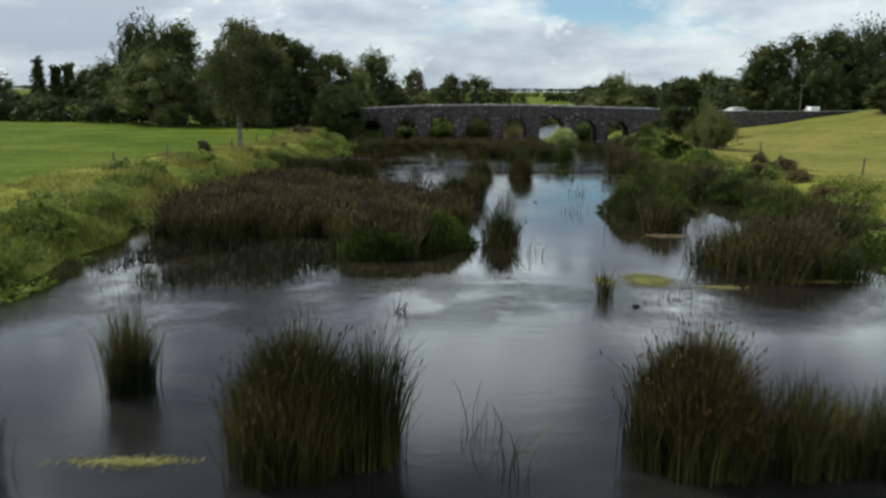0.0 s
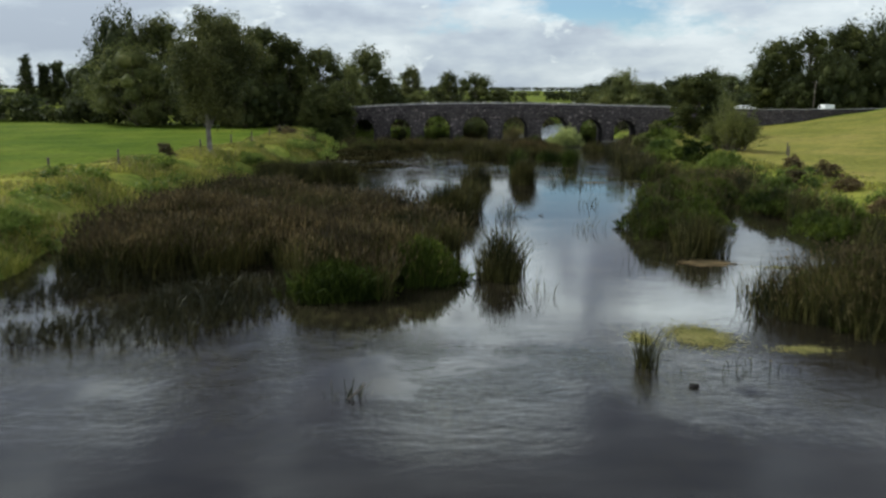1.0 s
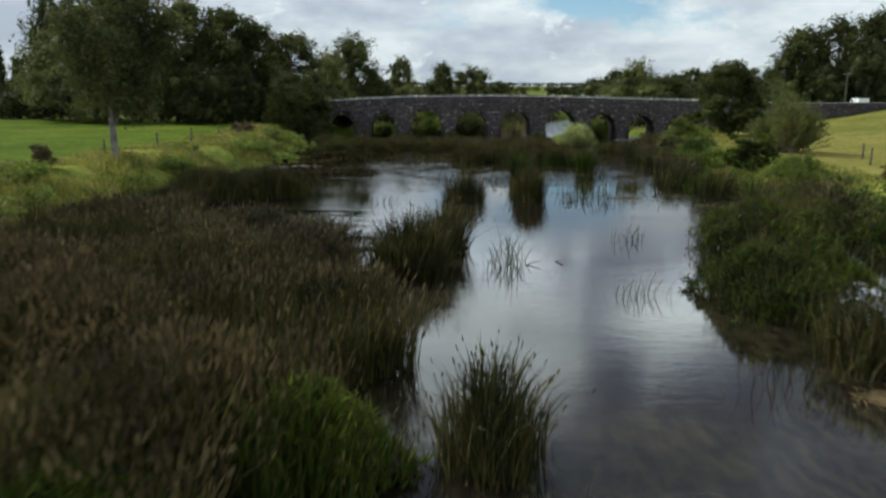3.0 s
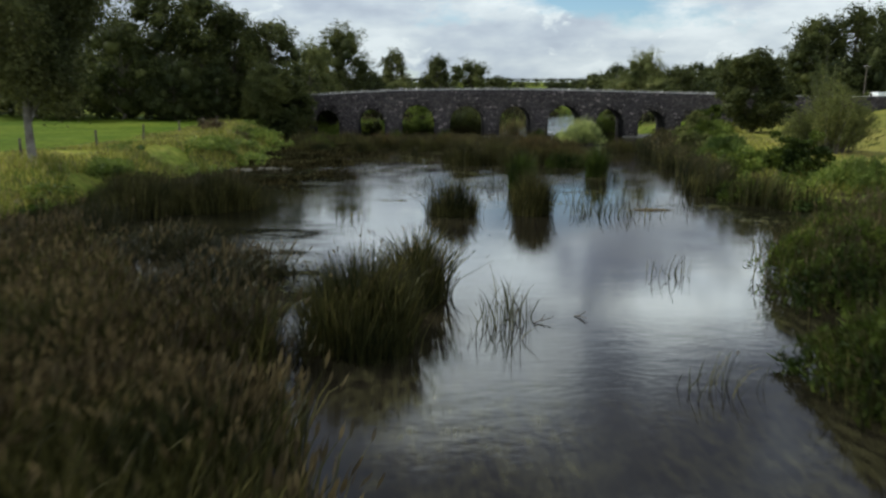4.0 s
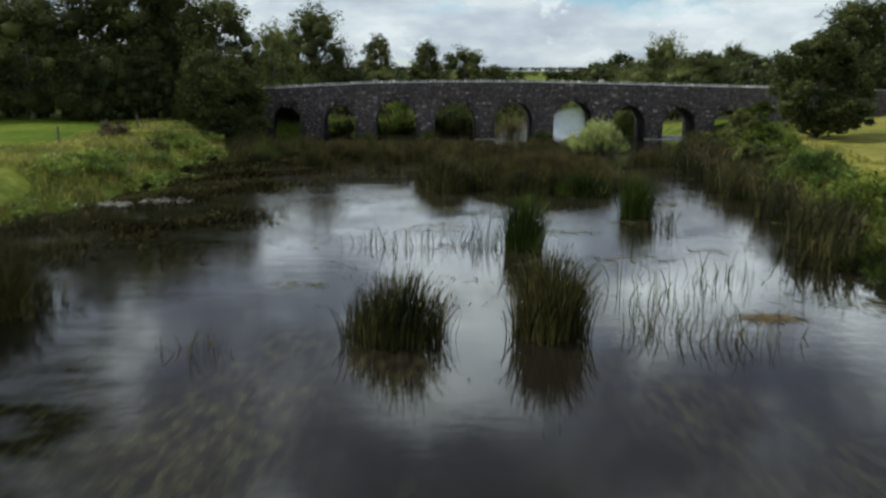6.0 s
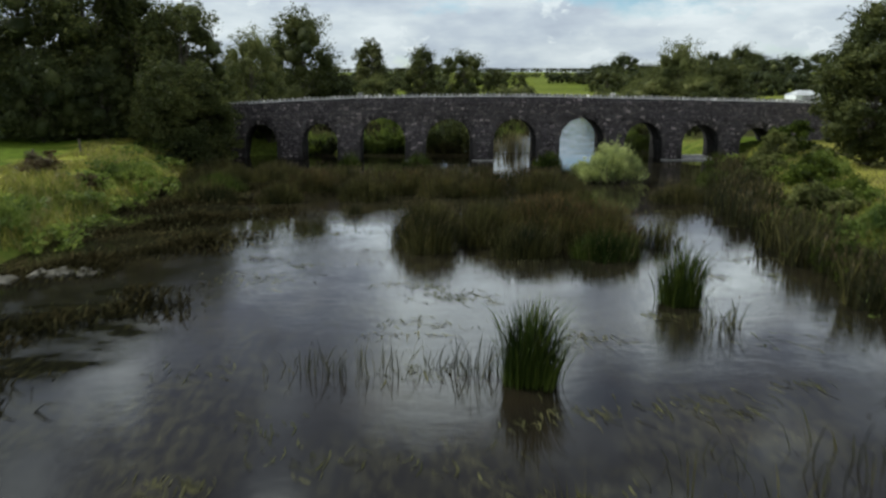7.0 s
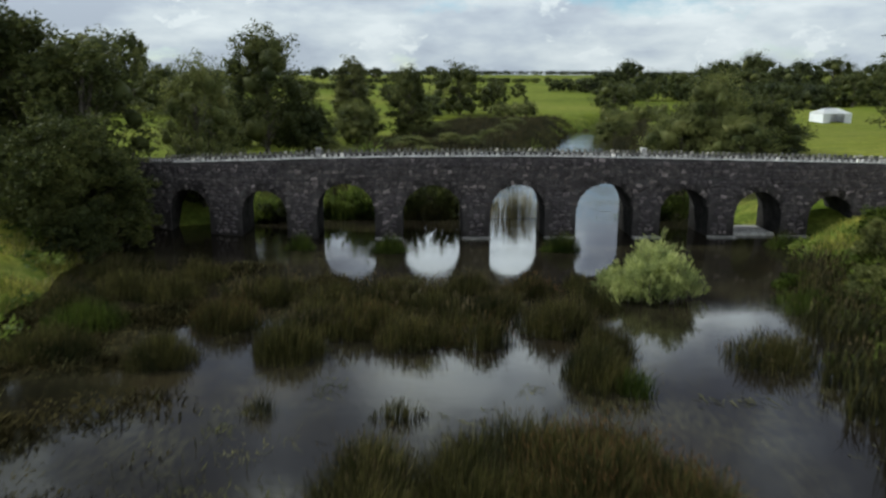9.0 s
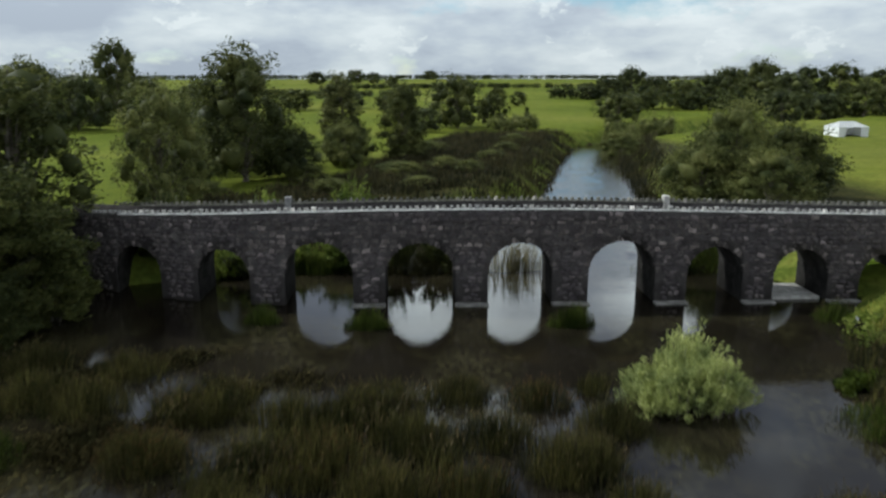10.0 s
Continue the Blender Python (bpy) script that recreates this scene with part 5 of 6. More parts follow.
def hedge(x0, y0, x1, y1, h, depth, seed, label="dark clipped hawthorn hedge between fields"):
    r = np.random.default_rng(seed)
    length = math.hypot(x1 - x0, y1 - y0)
    n = int(length / (0.17 * h)) + 2
    t = np.sort(r.random(n))
    x, y = x0 + (x1 - x0) * t + r.normal(0, depth * 0.2, n), y0 + (y1 - y0) * t + r.normal(0, depth * 0.25, n)
    hh = h * r.uniform(0.55, 0.72, n)
    c = np.column_stack([x, y, ground_z(x, y) + hh * 0.8])
    V, Q = leaf_cloud(r, c, hh * 0.9, 28, 0.25 * h + 0.1, 0.9)
    ob = new("hedge", fast_mesh("hedge", V, [Q], [M["leaf_dark"]]))
    return tagged(ob, label, "hedge", kind="stuff")


hedge(-420, 722, 520, 718, 3.6, 3.0, 61)
hedge(-40, 500, 24, 505, 3.0, 2.0, 62)
hedge(38, 512, 78, 512, 3.0, 2.0, 63)
hedge(82, 512, 130, 510, 3.0, 2.0, 64)
hedge(-150, 420, 10, 412, 3.0, 2.5, 65)
hedge(-110, 136, -60, 130, 4.0, 3.0, 66, "tall dark overgrown hedge at the field's end")
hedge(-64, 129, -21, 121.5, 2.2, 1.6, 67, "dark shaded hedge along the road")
hedge(120, 420, 330, 425, 4.0, 3.0, 68)
hedge(-300, 330, -60, 300, 4.0, 3.0, 69)
hedge(-120, 262, -30, 258, 3.5, 3.0, 70)
hedge(78, 318, 168, 312, 6.5, 4.0, 71, "tall dark tree belt at the edge of the meadow")
hedge(64, 392, 128, 396, 5.0, 4.0, 72, "tall dark tree belt at the edge of the meadow")

# weeds on the banks
weed_masters = []
for i in range(6):
    r = np.random.default_rng(500 + i)
    n = 20
    a, q = r.uniform(0, 6.28, n), np.sqrt(r.random(n))
    c = np.column_stack([1.3 * q * np.cos(a), 1.3 * q * np.sin(a), 0.12 + 0.45 * (1 - q ** 2) * r.uniform(0.2, 1.2, n)])
    V, Q = leaf_cloud(r, c, r.uniform(0.2, 0.42, n), 22, 0.19, 0.9)
    me = fast_mesh("weed_clump", V, [Q], [M["weed"]])
    weed_masters.append(me)
r = np.random.default_rng(77)
for side, count, y0, y1 in ((-1, 40, 20, 118), (1, 100, 26, 118)):
    for i in range(count):
        y = y0 + (y1 - y0) * (i + r.random()) / count
        d = r.uniform(0.2, 5.0)
        x = float(lerp_table(LEFT_EDGE, y)) - d if side < 0 else float(lerp_table(RIGHT_EDGE, y)) + d
        s = r.uniform(0.7, 1.5)
        ob = new("weed_clump", weed_masters[int(r.integers(0, 6))])
        ob.matrix_basis = Matrix.Translation((x, y, gz(x, y) - 0.05)) @ Matrix.Rotation(r.uniform(0, 6), 4, "Z") @ Matrix.Diagonal((s, s, s * r.uniform(0.7, 1.2), 1))
        tagged(ob, "leafy green weeds on the river bank", "weeds", "weeds on the banks", "stuff")

# ---- fences, posts and small things ----


def fence_post(x, y, h=1.15, lean=(0, 0)):
    bm = bmesh.new()
    bmesh.ops.create_cone(bm, cap_ends=True, segments=8, radius1=0.075, radius2=0.065, depth=h + 0.4, matrix=Matrix.Translation((0, 0, (h - 0.4) / 2)))
    bmesh.ops.bevel(bm, geom=[e for e in bm.edges if min(v.co.z for v in e.verts) > h - 0.05], offset=0.015, segments=1, affect="EDGES")
    ob = new("fence_post", from_bm("fence_post", bm, M["post"]))
    ob.matrix_basis = pose(x, y, gz(x, y), lean[0], lean[1], 30 * x)
    return tagged(ob, "weathered grey wooden fence post in the pasture", "fence post", "fence posts")


for x, y in [(-21.2, 51.6), (-19.8, 58.0), (-18.2, 71.0), (-17.7, 79.1), (-17.6, 86.9), (-17.0, 93.4), (-17.4, 101.5), (-18.4, 110.0), (34.4, 75.9), (32.6, 72.0), (31.6, 53.4)]:
    fence_post(x, y, 1.15, (RNG.normal(0, 2), RNG.normal(0, 2)))


def weed_pads(x, y, rx, ry, n, seed, label):
    """Small pads of weed lying on the water, thick in the middle and scattered at the rim."""
    r = np.random.default_rng(seed)
    V, F = [], []
    for i in range(n):
        a, q = r.uniform(0, 6.28), abs(r.normal(0, 0.55))
        cx, cy, s, z = x + rx * q * math.cos(a), y + ry * q * math.sin(a), r.uniform(0.008, 0.042) * (1.25 - 0.4 * min(q, 1.5)), 0.004 + 0.000004 * i
        o = len(V)
        ph = r.uniform(0, 6.28)
        V += [(cx + s * (1 + 0.25 * math.sin(3 * k + ph)) * math.cos(k * 0.7854), cy + 0.8 * s * math.sin(k * 0.7854), z + r.normal(0, 0.004)) for k in range(8)]
        F.append(tuple(range(o, o + 8)))
    return tagged(new("floating_weed", fast_mesh("floating_weed", V, [F], [M["algae"]])), label, "floating weed", "weed on the water", "stuff")


weed_pads(8.0, 27.1, 0.95, 1.1, 5200, 1, "yellow-green algae mat floating on the water")
weed_pads(6.4, 26.9, 0.4, 0.7, 1200, 9, "yellow-green algae mat floating on the water")
weed_pads(10.3, 26.0, 0.8, 0.35, 1000, 8, "yellow-green algae mat floating on the water")
weed_pads(14.2, 26.9, 1.8, 0.4, 1500, 2, "green weed mat at the foot of the reeds")
weed_pads(14.2, 35.3, 0.8, 0.3, 400, 6, "yellow-green algae mat floating on the water")


def weed_streamers(x, y, rx, ry, n, seed, mat="streamer", spread=0.35, name="river_weed", label="olive river weed trailing at the water's surface"):
    """Long strands of river weed trailing in the current, just at the surface."""
    r = np.random.default_rng(seed)
    p = np.column_stack([x + rx * r.normal(0, 0.5, n), y + ry * r.normal(0, 0.5, n)])
    turn = -1.2 + r.normal(0, spread, n)
    size, wide = r.uniform(0.2, 0.65, n), r.uniform(0.006, 0.02, n)
    V = []
    for f in (0.0, 0.5, 1.0):
        bend = turn + 0.7 * (f - 0.5) * np.sin(7 * p[:, 0])
        q = p + np.stack([np.cos(bend), np.sin(bend)], 1) * (size * f)[:, None]
        side = np.stack([-np.sin(bend), np.cos(bend)], 1) * (wide * (1.0 - 0.6 * f))[:, None]
        V += [np.column_stack([q - side, np.full(n, 0.006) + 0.02 * r.random(n)]), np.column_stack([q + side, np.full(n, 0.006) + 0.02 * r.random(n)])]
    k = np.arange(n)[:, None] * 6
    me = fast_mesh("river_weed", np.stack(V, 1), [np.concatenate([k + np.array([0, 1, 3, 2]), k + np.array([2, 3, 5, 4])])], [M[mat]])
    return tagged(new(name, me), label, name.replace("_", " "), "weed on the water", "stuff")


def weed_bed(x, y, rx, ry, n, seed):
    """Dark weed that just breaks the surface, thick in the middle, ragged at the rim."""
    r = np.random.default_rng(seed)
    xy = np.column_stack([x + rx * r.normal(0, 0.55, n), y + ry * r.normal(0, 0.55, n)])
    xy += 0.25 * np.sin(3.1 * xy[:, ::-1])
    q = np.hypot((xy[:, 0] - x) / rx, (xy[:, 1] - y) / ry)
    turn = -1.2 + r.normal(0, 0.4, n)
    size = r.uniform(0.02, 0.07, n) * np.clip(1.3 - 0.5 * q, 0.3, 1.2)
    V = []
    for k in range(8):
        u, w = size * 1.7 * math.cos(k * math.pi / 4), size * 0.6 * math.sin(k * math.pi / 4) * r.uniform(0.7, 1.3, n)
        V.append(np.column_stack([xy[:, 0] + u * np.cos(turn) - w * np.sin(turn), xy[:, 1] + u * np.sin(turn) + w * np.cos(turn), 0.004 + 0.012 * r.random(n)]))
    me = fast_mesh("river_weed", np.stack(V, 1), [np.arange(n)[:, None] * 8 + np.arange(8)], [M["sunk_weed"]])
    return tagged(new("river_weed", me), "dark brown river weed just breaking the surface", "river weed", "weed on the water", "stuff")


STREAMERS = [(0.2, 82.6, 1.5, 0.8, 140), (5.9, 81.4, 1.2, 0.6, 90), (4.2, 85.0, 1.0, 0.5, 50), (2.2, 90.9, 1.4, 0.6, 80), (19.3, 85.0, 1.0, 0.4, 70), (19.4, 82.4, 0.6, 0.5, 40),
             (-3.3, 89.2, 2.4, 1.6, 900), (-7.0, 90.6, 2.6, 2.6, 1500), (7.3, 80.0, 1.4, 0.6, 80), (2.6, 93.1, 1.0, 0.4, 60), (19.0, 96.4, 1.3, 0.5, 90), (-3.6, 96.4, 2.2, 1.2, 500),
             (4.9, 91.1, 0.8, 0.5, 40), (22.0, 92.2, 0.8, 0.8, 60), (4.0, 69.0, 1.2, 0.7, 60), (-0.8, 49.6, 1.6, 2.0, 420), (-0.4, 53.0, 1.5, 1.8, 300),
             (16.0, 52.0, 0.8, 1.0, 50), (17.6, 62.0, 1.1, 1.4, 160), (-9.6, 84.6, 2.0, 1.6, 600), (-7.0, 104.5, 3.0, 3.4, 1500)]
r = np.random.default_rng(88)
for i in range(46):
    y = r.uniform(64, 99)
    STREAMERS.append((r.uniform(-1.5, 17.5), y, r.uniform(0.5, 1.5), r.uniform(0.3, 0.8), int(r.integers(24, 80))))
for i, (x, y, rx, ry, n) in enumerate(STREAMERS):
    if n < 500:
        weed_streamers(x, y, rx * 1.2, ry * 1.2, n // 2, 700 + i)
    else:
        weed_bed(x, y, rx * 1.3, ry * 1.3, n, 700 + i)
weed_streamers(11.6, 36.2, 0.75, 0.35, 520, 3, "dead_reed", 1.2, "dead_reeds", "rust-brown raft of dead reeds on the water")
weed_streamers(13.9, 64.8, 0.7, 0.25, 200, 4, "dead_reed", 1.2, "dead_reeds", "pale raft of dead reeds on the water")
weed_pads(-5.4, 13.6, 1.3, 0.22, 900, 12, "pale flecks of weed drifting on the water")


def rubble_mesh(seed):
    r = np.random.default_rng(seed)
    bm = bmesh.new()
    for v in bmesh.ops.create_icosphere(bm, subdivisions=1, radius=1.0)["verts"]:
        v.co = Vector((v.co.x * 1.5, v.co.y, v.co.z * 0.7)) + Vector(r.normal(0, 0.12, 3))
    return from_bm("stone", bm, M["rubble"])


RUBBLE = [rubble_mesh(60 + i) for i in range(6)]


def rubble_bank(x, y, rx, ry, n, seed):
    r = np.random.default_rng(seed)
    root = new("rubble_bank")
    root.location = (x, y, 0)
    for i in range(n):
        k = r.uniform(0.10, 0.26)
        ob = part("stone", RUBBLE[i % 6], root)
        ob.matrix_basis = Matrix.Translation((rx * r.uniform(-1, 1), ry * r.uniform(-1, 1), k * 0.15)) @ Matrix.Rotation(r.uniform(0, 6), 4, "Z") @ Matrix.Scale(k, 4)
    return tagged(root, "low bar of pale rubble stones breaking the water", "stones")


rubble_bank(-7.1, 83.2, 1.1, 0.35, 34, 5)
rubble_bank(-9.4, 82.2, 0.7, 0.3, 18, 6)
rubble_bank(-11.0, 81.6, 0.6, 0.3, 14, 7)
for i, (x, y, s) in enumerate([(6.6, 23.6, 0.09)]):
    bm = bmesh.new()
    bmesh.ops.create_icosphere(bm, subdivisions=2, radius=s)
    for v in bm.verts:
        v.co = Vector((v.co.x * 1.4, v.co.y, v.co.z * 0.7)) + noise.noise_vector(v.co * 9) * 0.03
    ob = new("stone", from_bm("stone", bm, M["soffit"]))
    ob.location = (x, y, 0.02)
    tagged(ob, "dark wet stone breaking the river surface", "stone")


def branch(x, y, length, turn, seed, mat, lift=0.05, thick=1.0):
    r = np.random.default_rng(seed)
    pts = [(length * f * math.cos(turn) + r.normal(0, 0.03), length * f * math.sin(turn) + r.normal(0, 0.03), lift * f) for f in (0, 0.3, 0.6, 1.0)]
    V, F = tube(pts, [k * thick for k in (0.035, 0.03, 0.022, 0.008)], 6)
    v2, f2 = tube([pts[1], (pts[1][0] + 0.2 * math.cos(turn + 0.7), pts[1][1] + 0.2 * math.sin(turn + 0.7), 0.15)], [0.018, 0.006], 5)
    F = F + [tuple(i + len(V) for i in q) for q in f2]
    ob = new("driftwood", fast_mesh("driftwood", V + v2, [F], [mat], None, True))
    ob.location = (x, y, 0.01)
    return tagged(ob, "pale bare driftwood stick lying in the water", "driftwood")


branch(-1.0, 23.0, 0.5, 0.6, 1, M["post"], 0.25, 0.6)
branch(6.9, 48.3, 0.6, -0.9, 3, M["post"], 0.05, 0.6)
branch(5.3, 48.0, 0.5, 0.4, 4, M["post"], 0.3, 0.5)
branch(5.9, 47.7, 0.5, 0.1, 5, M["post"], 0.15, 0.5)
branch(0.2, 45.2, 0.9, 0.9, 7, M["post"], 0.3, 0.7)


# white marquee in the meadow upstream
def marquee(x, y, w, d, wall, ridge):
    root = new("marquee")
    root.location = (x, y, gz(x, y))
    bm = bmesh.new()
    vs = [bm.verts.new(c) for c in ((-w / 2 - .15, -d / 2 - .15, wall), (w / 2 + .15, -d / 2 - .15, wall), (w / 2 + .15, d / 2 + .15, wall), (-w / 2 - .15, d / 2 + .15, wall), (-w / 4, 0, ridge), (w / 4, 0, ridge))]
    for f in ((0, 1, 5, 4), (1, 2, 5), (2, 3, 4, 5), (3, 0, 4)):
        bm.faces.new([vs[i] for i in f])
    bmesh.ops.solidify(bm, geom=bm.faces[:], thickness=0.04)
    part("roof", from_bm("marquee_roof", bm, M["canvas"]), root, "white canvas roof")
    for x0, y0, x1, y1 in ((-w / 2, d / 2 - .03, w / 2, d / 2), (-w / 2, -d / 2, -w / 2 + .03, d / 2), (w / 2 - .03, -d / 2, w / 2, d / 2), (-w / 2, -d / 2, -w / 2 + 1.5, -d / 2 + .03), (w / 2 - 1.5, -d / 2, w / 2, -d / 2 + .03)):
        bm = bmesh.new()
        box(bm, x0, y0, 0, x1, y1, wall)
        part("side_wall", from_bm("side_wall", bm, M["canvas"]), root)
    for sx in (-1, 1):
        for sy in (-1, 1):
            bm = bmesh.new()
            box(bm, sx * w / 2 - .04, sy * d / 2 - .04, 0, sx * w / 2 + .04, sy * d / 2 + .04, wall, 0.01)
            part("pole", from_bm("pole", bm, M["white_paint"]), root)
    return tagged(root, "white canvas marquee standing on green grass", "marquee")


marquee(98.5, 233, 6.2, 5.6, 2.0, 3.1)


def van(x, y, turn):
    root = new("van")
    root.matrix_basis = pose(x, y, gz(x, y), 0, 0, turn)
    bm = bmesh.new()
    prof = [(-2.4, 0.45), (2.3, 0.45), (2.45, 0.95), (1.75, 1.15), (1.15, 1.95), (0.7, 2.1), (-2.35, 2.1), (-2.45, 1.0)]
    a = [bm.verts.new((px, -0.95, pz)) for px, pz in prof]
    b = [bm.verts.new((px, 0.95, pz)) for px, pz in prof]
    bm.faces.new(a)
    bm.faces.new(b[::-1])
    for i in range(len(prof)):
        j = (i + 1) % len(prof)
        bm.faces.new((a[j], a[i], b[i], b[j]))
    bmesh.ops.bevel(bm, geom=bm.edges[:], offset=0.06, segments=2, affect="EDGES")
    part("body", from_bm("van_body", bm, M["white_paint"]), root, "white painted body")
    for sy in (-1, 1):
        bm = bmesh.new()
        box(bm, 0.2, sy * 0.955 - 0.01, 1.25, 1.1, sy * 0.955 + 0.01, 1.85, 0.005)
        part("side_window", from_bm("side_window", bm, M["dark_glass"]), root)
        for wx in (-1.55, 1.5):
            bm = bmesh.new()
            bmesh.ops.create_cone(bm, cap_ends=True, segments=20, radius1=0.33, radius2=0.33, depth=0.22, matrix=Matrix.Translation((wx, sy * 0.86, 0.33)) @ Matrix.Rotation(math.pi / 2, 4, "X"))
            bmesh.ops.bevel(bm, geom=bm.edges[:], offset=0.03, segments=1, affect="EDGES")
            wheel = part("wheel", from_bm("wheel", bm, M["tyre"]), root, "black rubber wheel")
            bm = bmesh.new()
            bmesh.ops.create_cone(bm, cap_ends=True, segments=16, radius1=0.2, radius2=0.17, depth=0.03, matrix=Matrix.Translation((wx, sy * 0.98, 0.33)) @ Matrix.Rotation(sy * math.pi / 2, 4, "X"))
            part("rim", from_bm("rim", bm, M["cap"]), wheel, "pale steel rim")
    return tagged(root, "white van parked beside the road under trees", "van")


van(85.4, 163, 80)
pole = new("utility_pole")
pole.location = (83.0, 163.5, gz(83.0, 163.5))
bm = bmesh.new()
bmesh.ops.create_cone(bm, cap_ends=True, segments=10, radius1=0.12, radius2=0.08, depth=7.4, matrix=Matrix.Translation((0, 0, 3.3)))
part("post", from_bm("pole_post", bm, M["post"]), pole)
bm = bmesh.new()
box(bm, -0.7, -0.13, 6.4, 0.7, -0.05, 6.52, 0.01)
part("crossarm", from_bm("crossarm", bm, M["post"]), pole)
for px in (-0.6, -0.2, 0.2, 0.6):
    bm = bmesh.new()
    bmesh.ops.create_cone(bm, cap_ends=True, segments=8, radius1=0.035, radius2=0.02, depth=0.14, matrix=Matrix.Translation((px, -0.09, 6.58)))
    part("insulator", from_bm("insulator", bm, M["white_paint"]), pole, "small pale insulator")
tagged(pole, "grey wooden utility pole beside the road", "utility pole")

# ---- stones of the bridge ----


def stone_mesh(name, w, h, d, seed, mat):
    """One rough block, its face to -y, the back at y = 0.03."""
    r = np.random.default_rng(seed)
    bm = bmesh.new()
    q = bmesh.ops.create_cube(bm, size=1.0)
    for v in q["verts"]:
        f = 0.86 if v.co.y < 0 else 1.0
        v.co = Vector((v.co.x * w * f, (v.co.y - 0.5) * d + 0.03, v.co.z * h * f)) + Vector(r.normal(0, 0.12, 3)) * min(w, h)
    return from_bm(name, bm, mat)


STONES = [stone_mesh("stone_block", w, h, 0.055, 900 + i, M["stone"]) for i, (w, h) in
          enumerate([(0.52, 0.25), (0.36, 0.27), (0.26, 0.24), (0.62, 0.28), (0.34, 0.20), (0.42, 0.30), (0.22, 0.27), (0.48, 0.20)])]
COPES = [stone_mesh("coping_stone", 0.20, 0.20, 0.22, 940 + i, M["cope" if i < 5 else "dark_cope"]) for i in range(10)]
WEDGES = [stone_mesh("voussoir", 0.25, 0.36, 0.05, 950 + i, M["stone"]) for i in range(4)]
r = np.random.default_rng(5)


def near_arch(x, z, pad):
    for c, h, k in ARCHES:
        if abs(x - c) < h + pad:
            rise = min(h * 0.98, k - 0.35)
            zc = k - rise
            if z < zc or ((x - c) / (h + pad)) ** 2 + ((z - zc) / (rise + pad)) ** 2 < 1:
                return True
    return False


rest_v, rest_f, made = [], [], 0
z = 0.3
while z < 5.75:
    x = -13.5 + r.uniform(0, 0.4)
    row_h = r.uniform(0.20, 0.29)
    while x < 74:
        k = int(r.integers(0, 8))
        me = STONES[k]
        w = max(v.co.x for v in me.vertices) - min(v.co.x for v in me.vertices)
        xc = x + w / 2
        x += w + r.uniform(0.02, 0.06)
        if z > float(top_z(xc)) - 0.30 or near_arch(xc, z, 0.42) or r.random() < 0.04 or z < gz(xc, float(face_y(xc)) - 0.3) - 0.2:
            continue
        slope = math.degrees(math.atan2(float(face_y(xc + 0.1) - face_y(xc - 0.1)), 0.2))
        m = pose(xc, float(face_y(xc)), z + r.normal(0, 0.022), 0, r.normal(0, 6), slope) @ Matrix.Diagonal((1, r.uniform(0.6, 1.5), row_h / 0.25 * r.uniform(0.85, 1.2), 1))
        if -2.0 < xc < 27.0 and made < 300 and z > 3.3:
            ob = part("stone_block", me, bridge)
            ob.matrix_basis = m
            made += 1
        else:
            o = len(rest_v)
            rest_v += [tuple(m @ v.co) for v in me.vertices]
            rest_f += [tuple(o + i for i in p.vertices) for p in me.polygons]
    z += row_h + 0.02
krest = Nodes("rubble_face")
base_c = krest.ramp(krest.noise(2.2, 6), [(0.28, (0.062, 0.053, 0.054)), (0.5, (0.098, 0.085, 0.085)), (0.74, (0.160, 0.140, 0.137))])
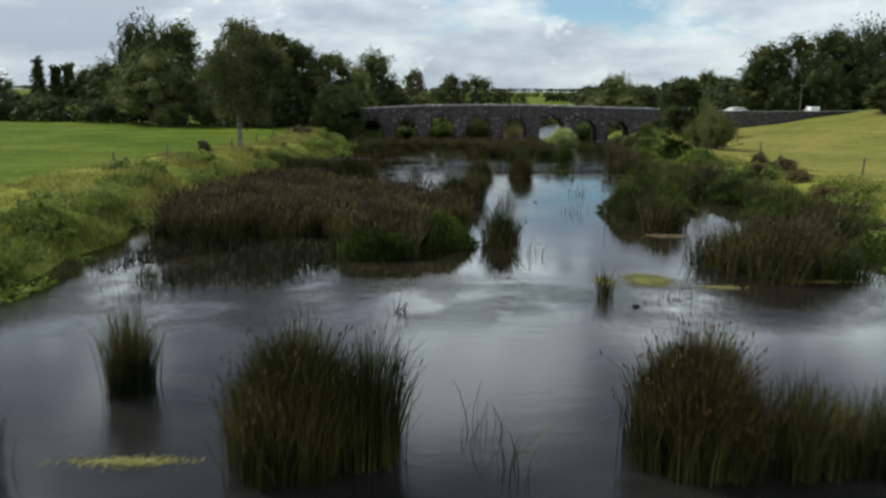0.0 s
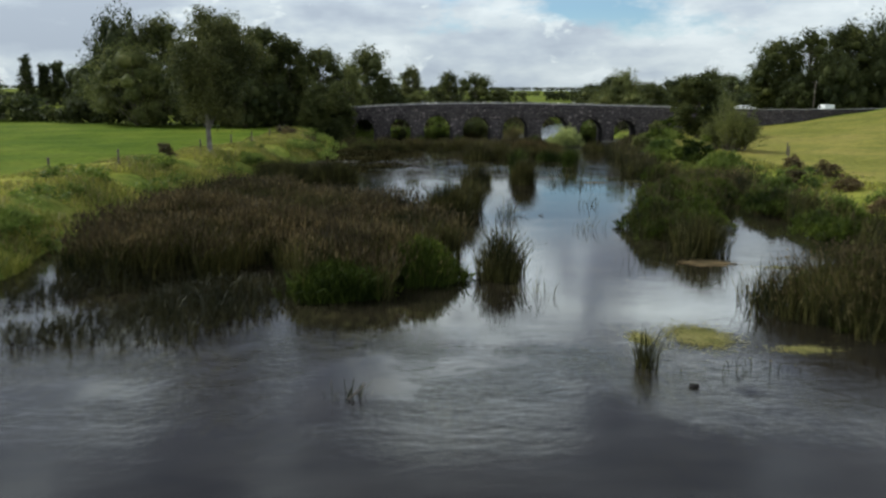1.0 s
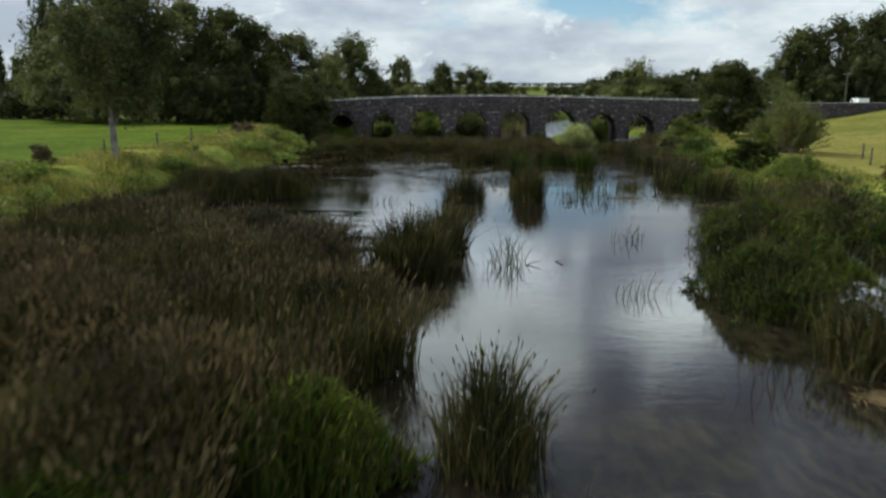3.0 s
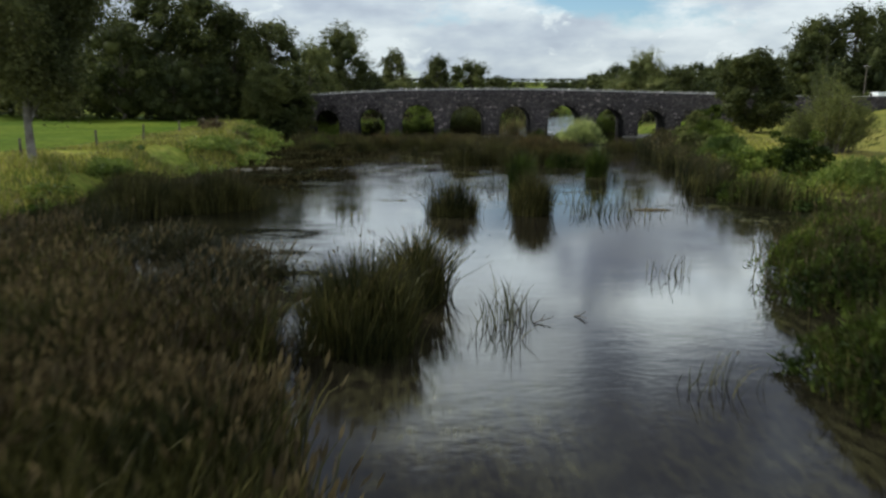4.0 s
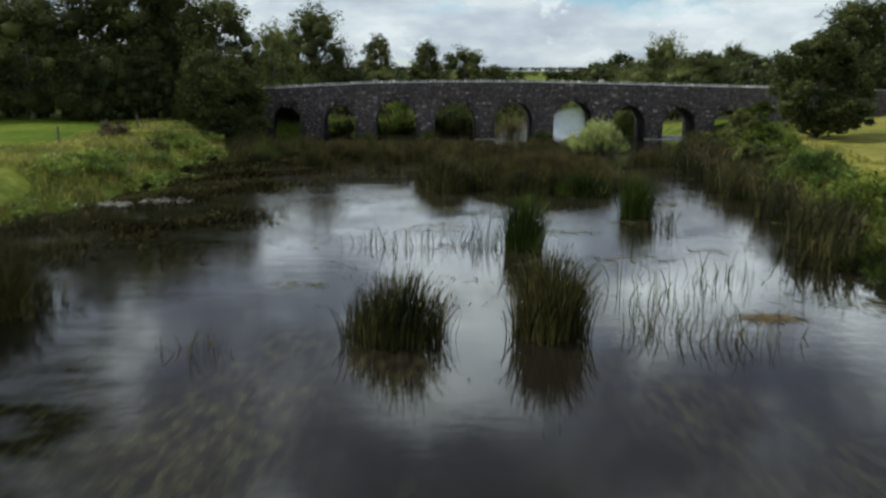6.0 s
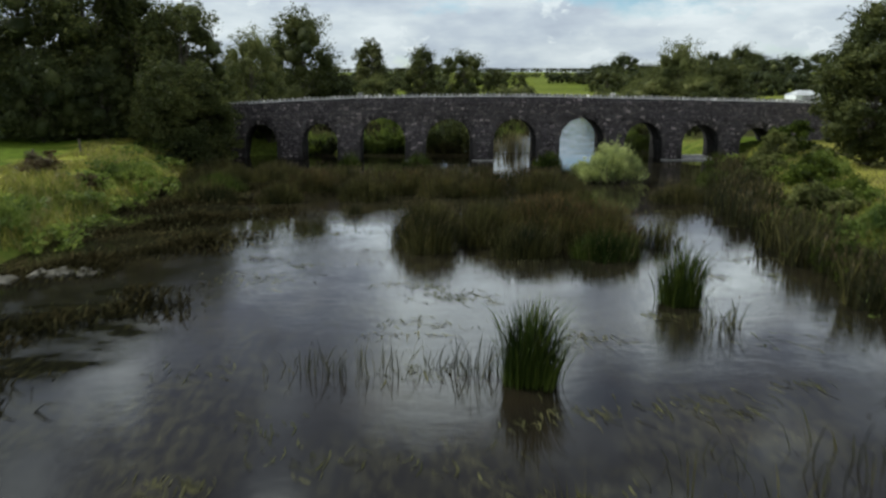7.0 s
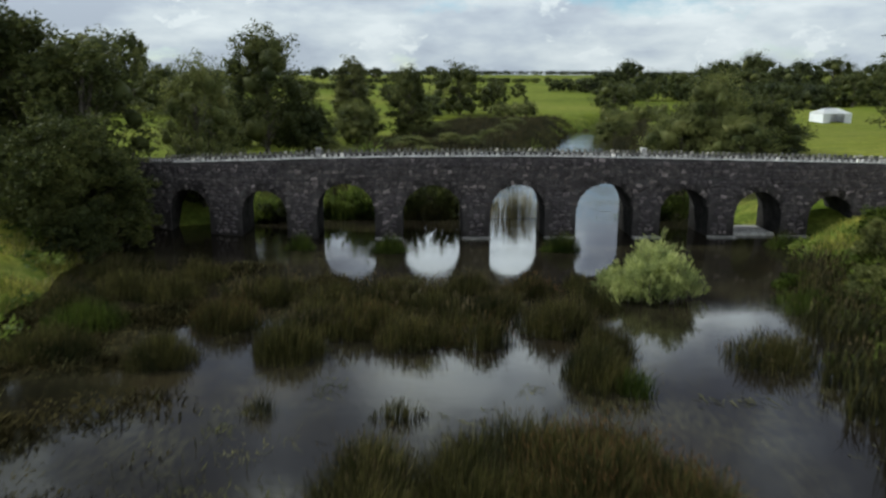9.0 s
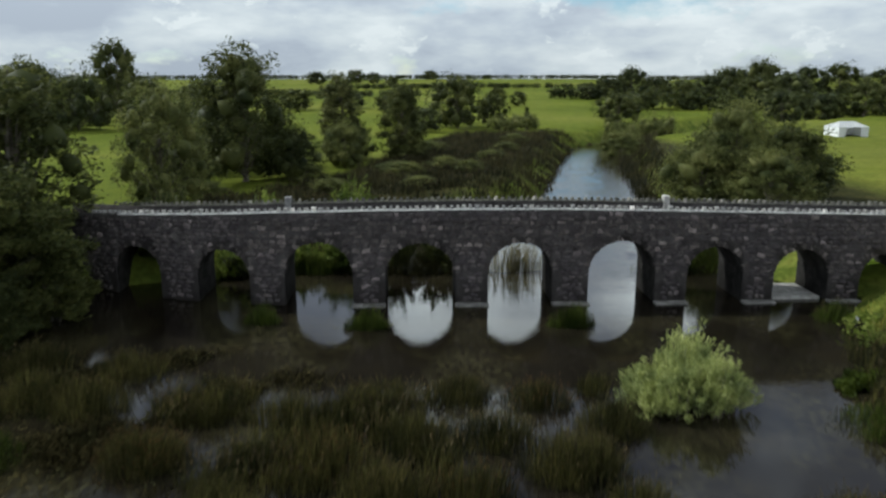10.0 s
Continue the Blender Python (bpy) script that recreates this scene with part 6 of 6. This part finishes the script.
isl = krest.ramp(krest.geo.outputs["Random Per Island"], [(0, (0.6, 0.6, 0.62)), (0.86, (1.0, 0.98, 0.96)), (0.95, (1.4, 1.36, 1.32)), (1, (2.2, 2.1, 2.05))])
fn = krest.noise(20, 5)
krest.bump(fn, 0.6, 0.03)
rest_me = fast_mesh("rubble_face", rest_v, [np.array(rest_f)], [krest.done(krest.mix(1.0, base_c, isl, "MULTIPLY"), 0.92)])
tagged(part("rubble_face", rest_me, bridge, "grey rubble stones of the spandrels"), kind="stuff")

for c, h, k in ARCHES[:9]:
    rise = min(h * 0.98, k - 0.35)
    n = int(math.pi * h / 0.26)
    for i in range(n + 1):
        a = math.pi * i / n
        xx, zz = c + (h + 0.17) * math.cos(a), k - rise + (rise + 0.17) * math.sin(a)
        ob = part("voussoir", WEDGES[i % 4], bridge)
        slope = math.degrees(math.atan2(float(face_y(xx + 0.1) - face_y(xx - 0.1)), 0.2))
        ob.matrix_basis = pose(xx, float(face_y(xx)), zz, 0, 0, slope) @ pose(0, 0, 0, 0, 90 - math.degrees(a), 0)

bm = bmesh.new()
box(bm, 30.7, 123.9, -0.3, 33.7, 127.0, 0.2, 0.06)
part("sill", from_bm("sill", bm, M["cope"]), bridge, "pale stone sill under one arch")

# upright coping stones on both parapets
for off in (0.34, WIDTH - 0.06):
    x = -12.0
    while x < 47:
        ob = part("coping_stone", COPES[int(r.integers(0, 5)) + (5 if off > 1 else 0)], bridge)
        up = r.uniform(0.8, 1.15)
        ob.matrix_basis = pose(x, float(face_y(x)) + off, float(top_z(x)) - 0.10 + 0.10 * up, r.normal(0, 2), r.normal(0, 5), r.normal(0, 3)) @ Matrix.Diagonal((r.uniform(0.8, 1.2), 1, up, 1))
        x += 0.40 + r.uniform(-0.03, 0.04)
for x in (0.5, 24.7):
    bm = bmesh.new()
    y = float(face_y(x)) + WIDTH - 0.21
    box(bm, x - 0.2, y - 0.26, float(top_z(x)) - 1.0, x + 0.2, y + 0.26, float(top_z(x)) + 0.28, 0.03)
    part("marker_stone", from_bm("marker_stone", bm, M["cope"]), bridge, "pale squared marker stone")
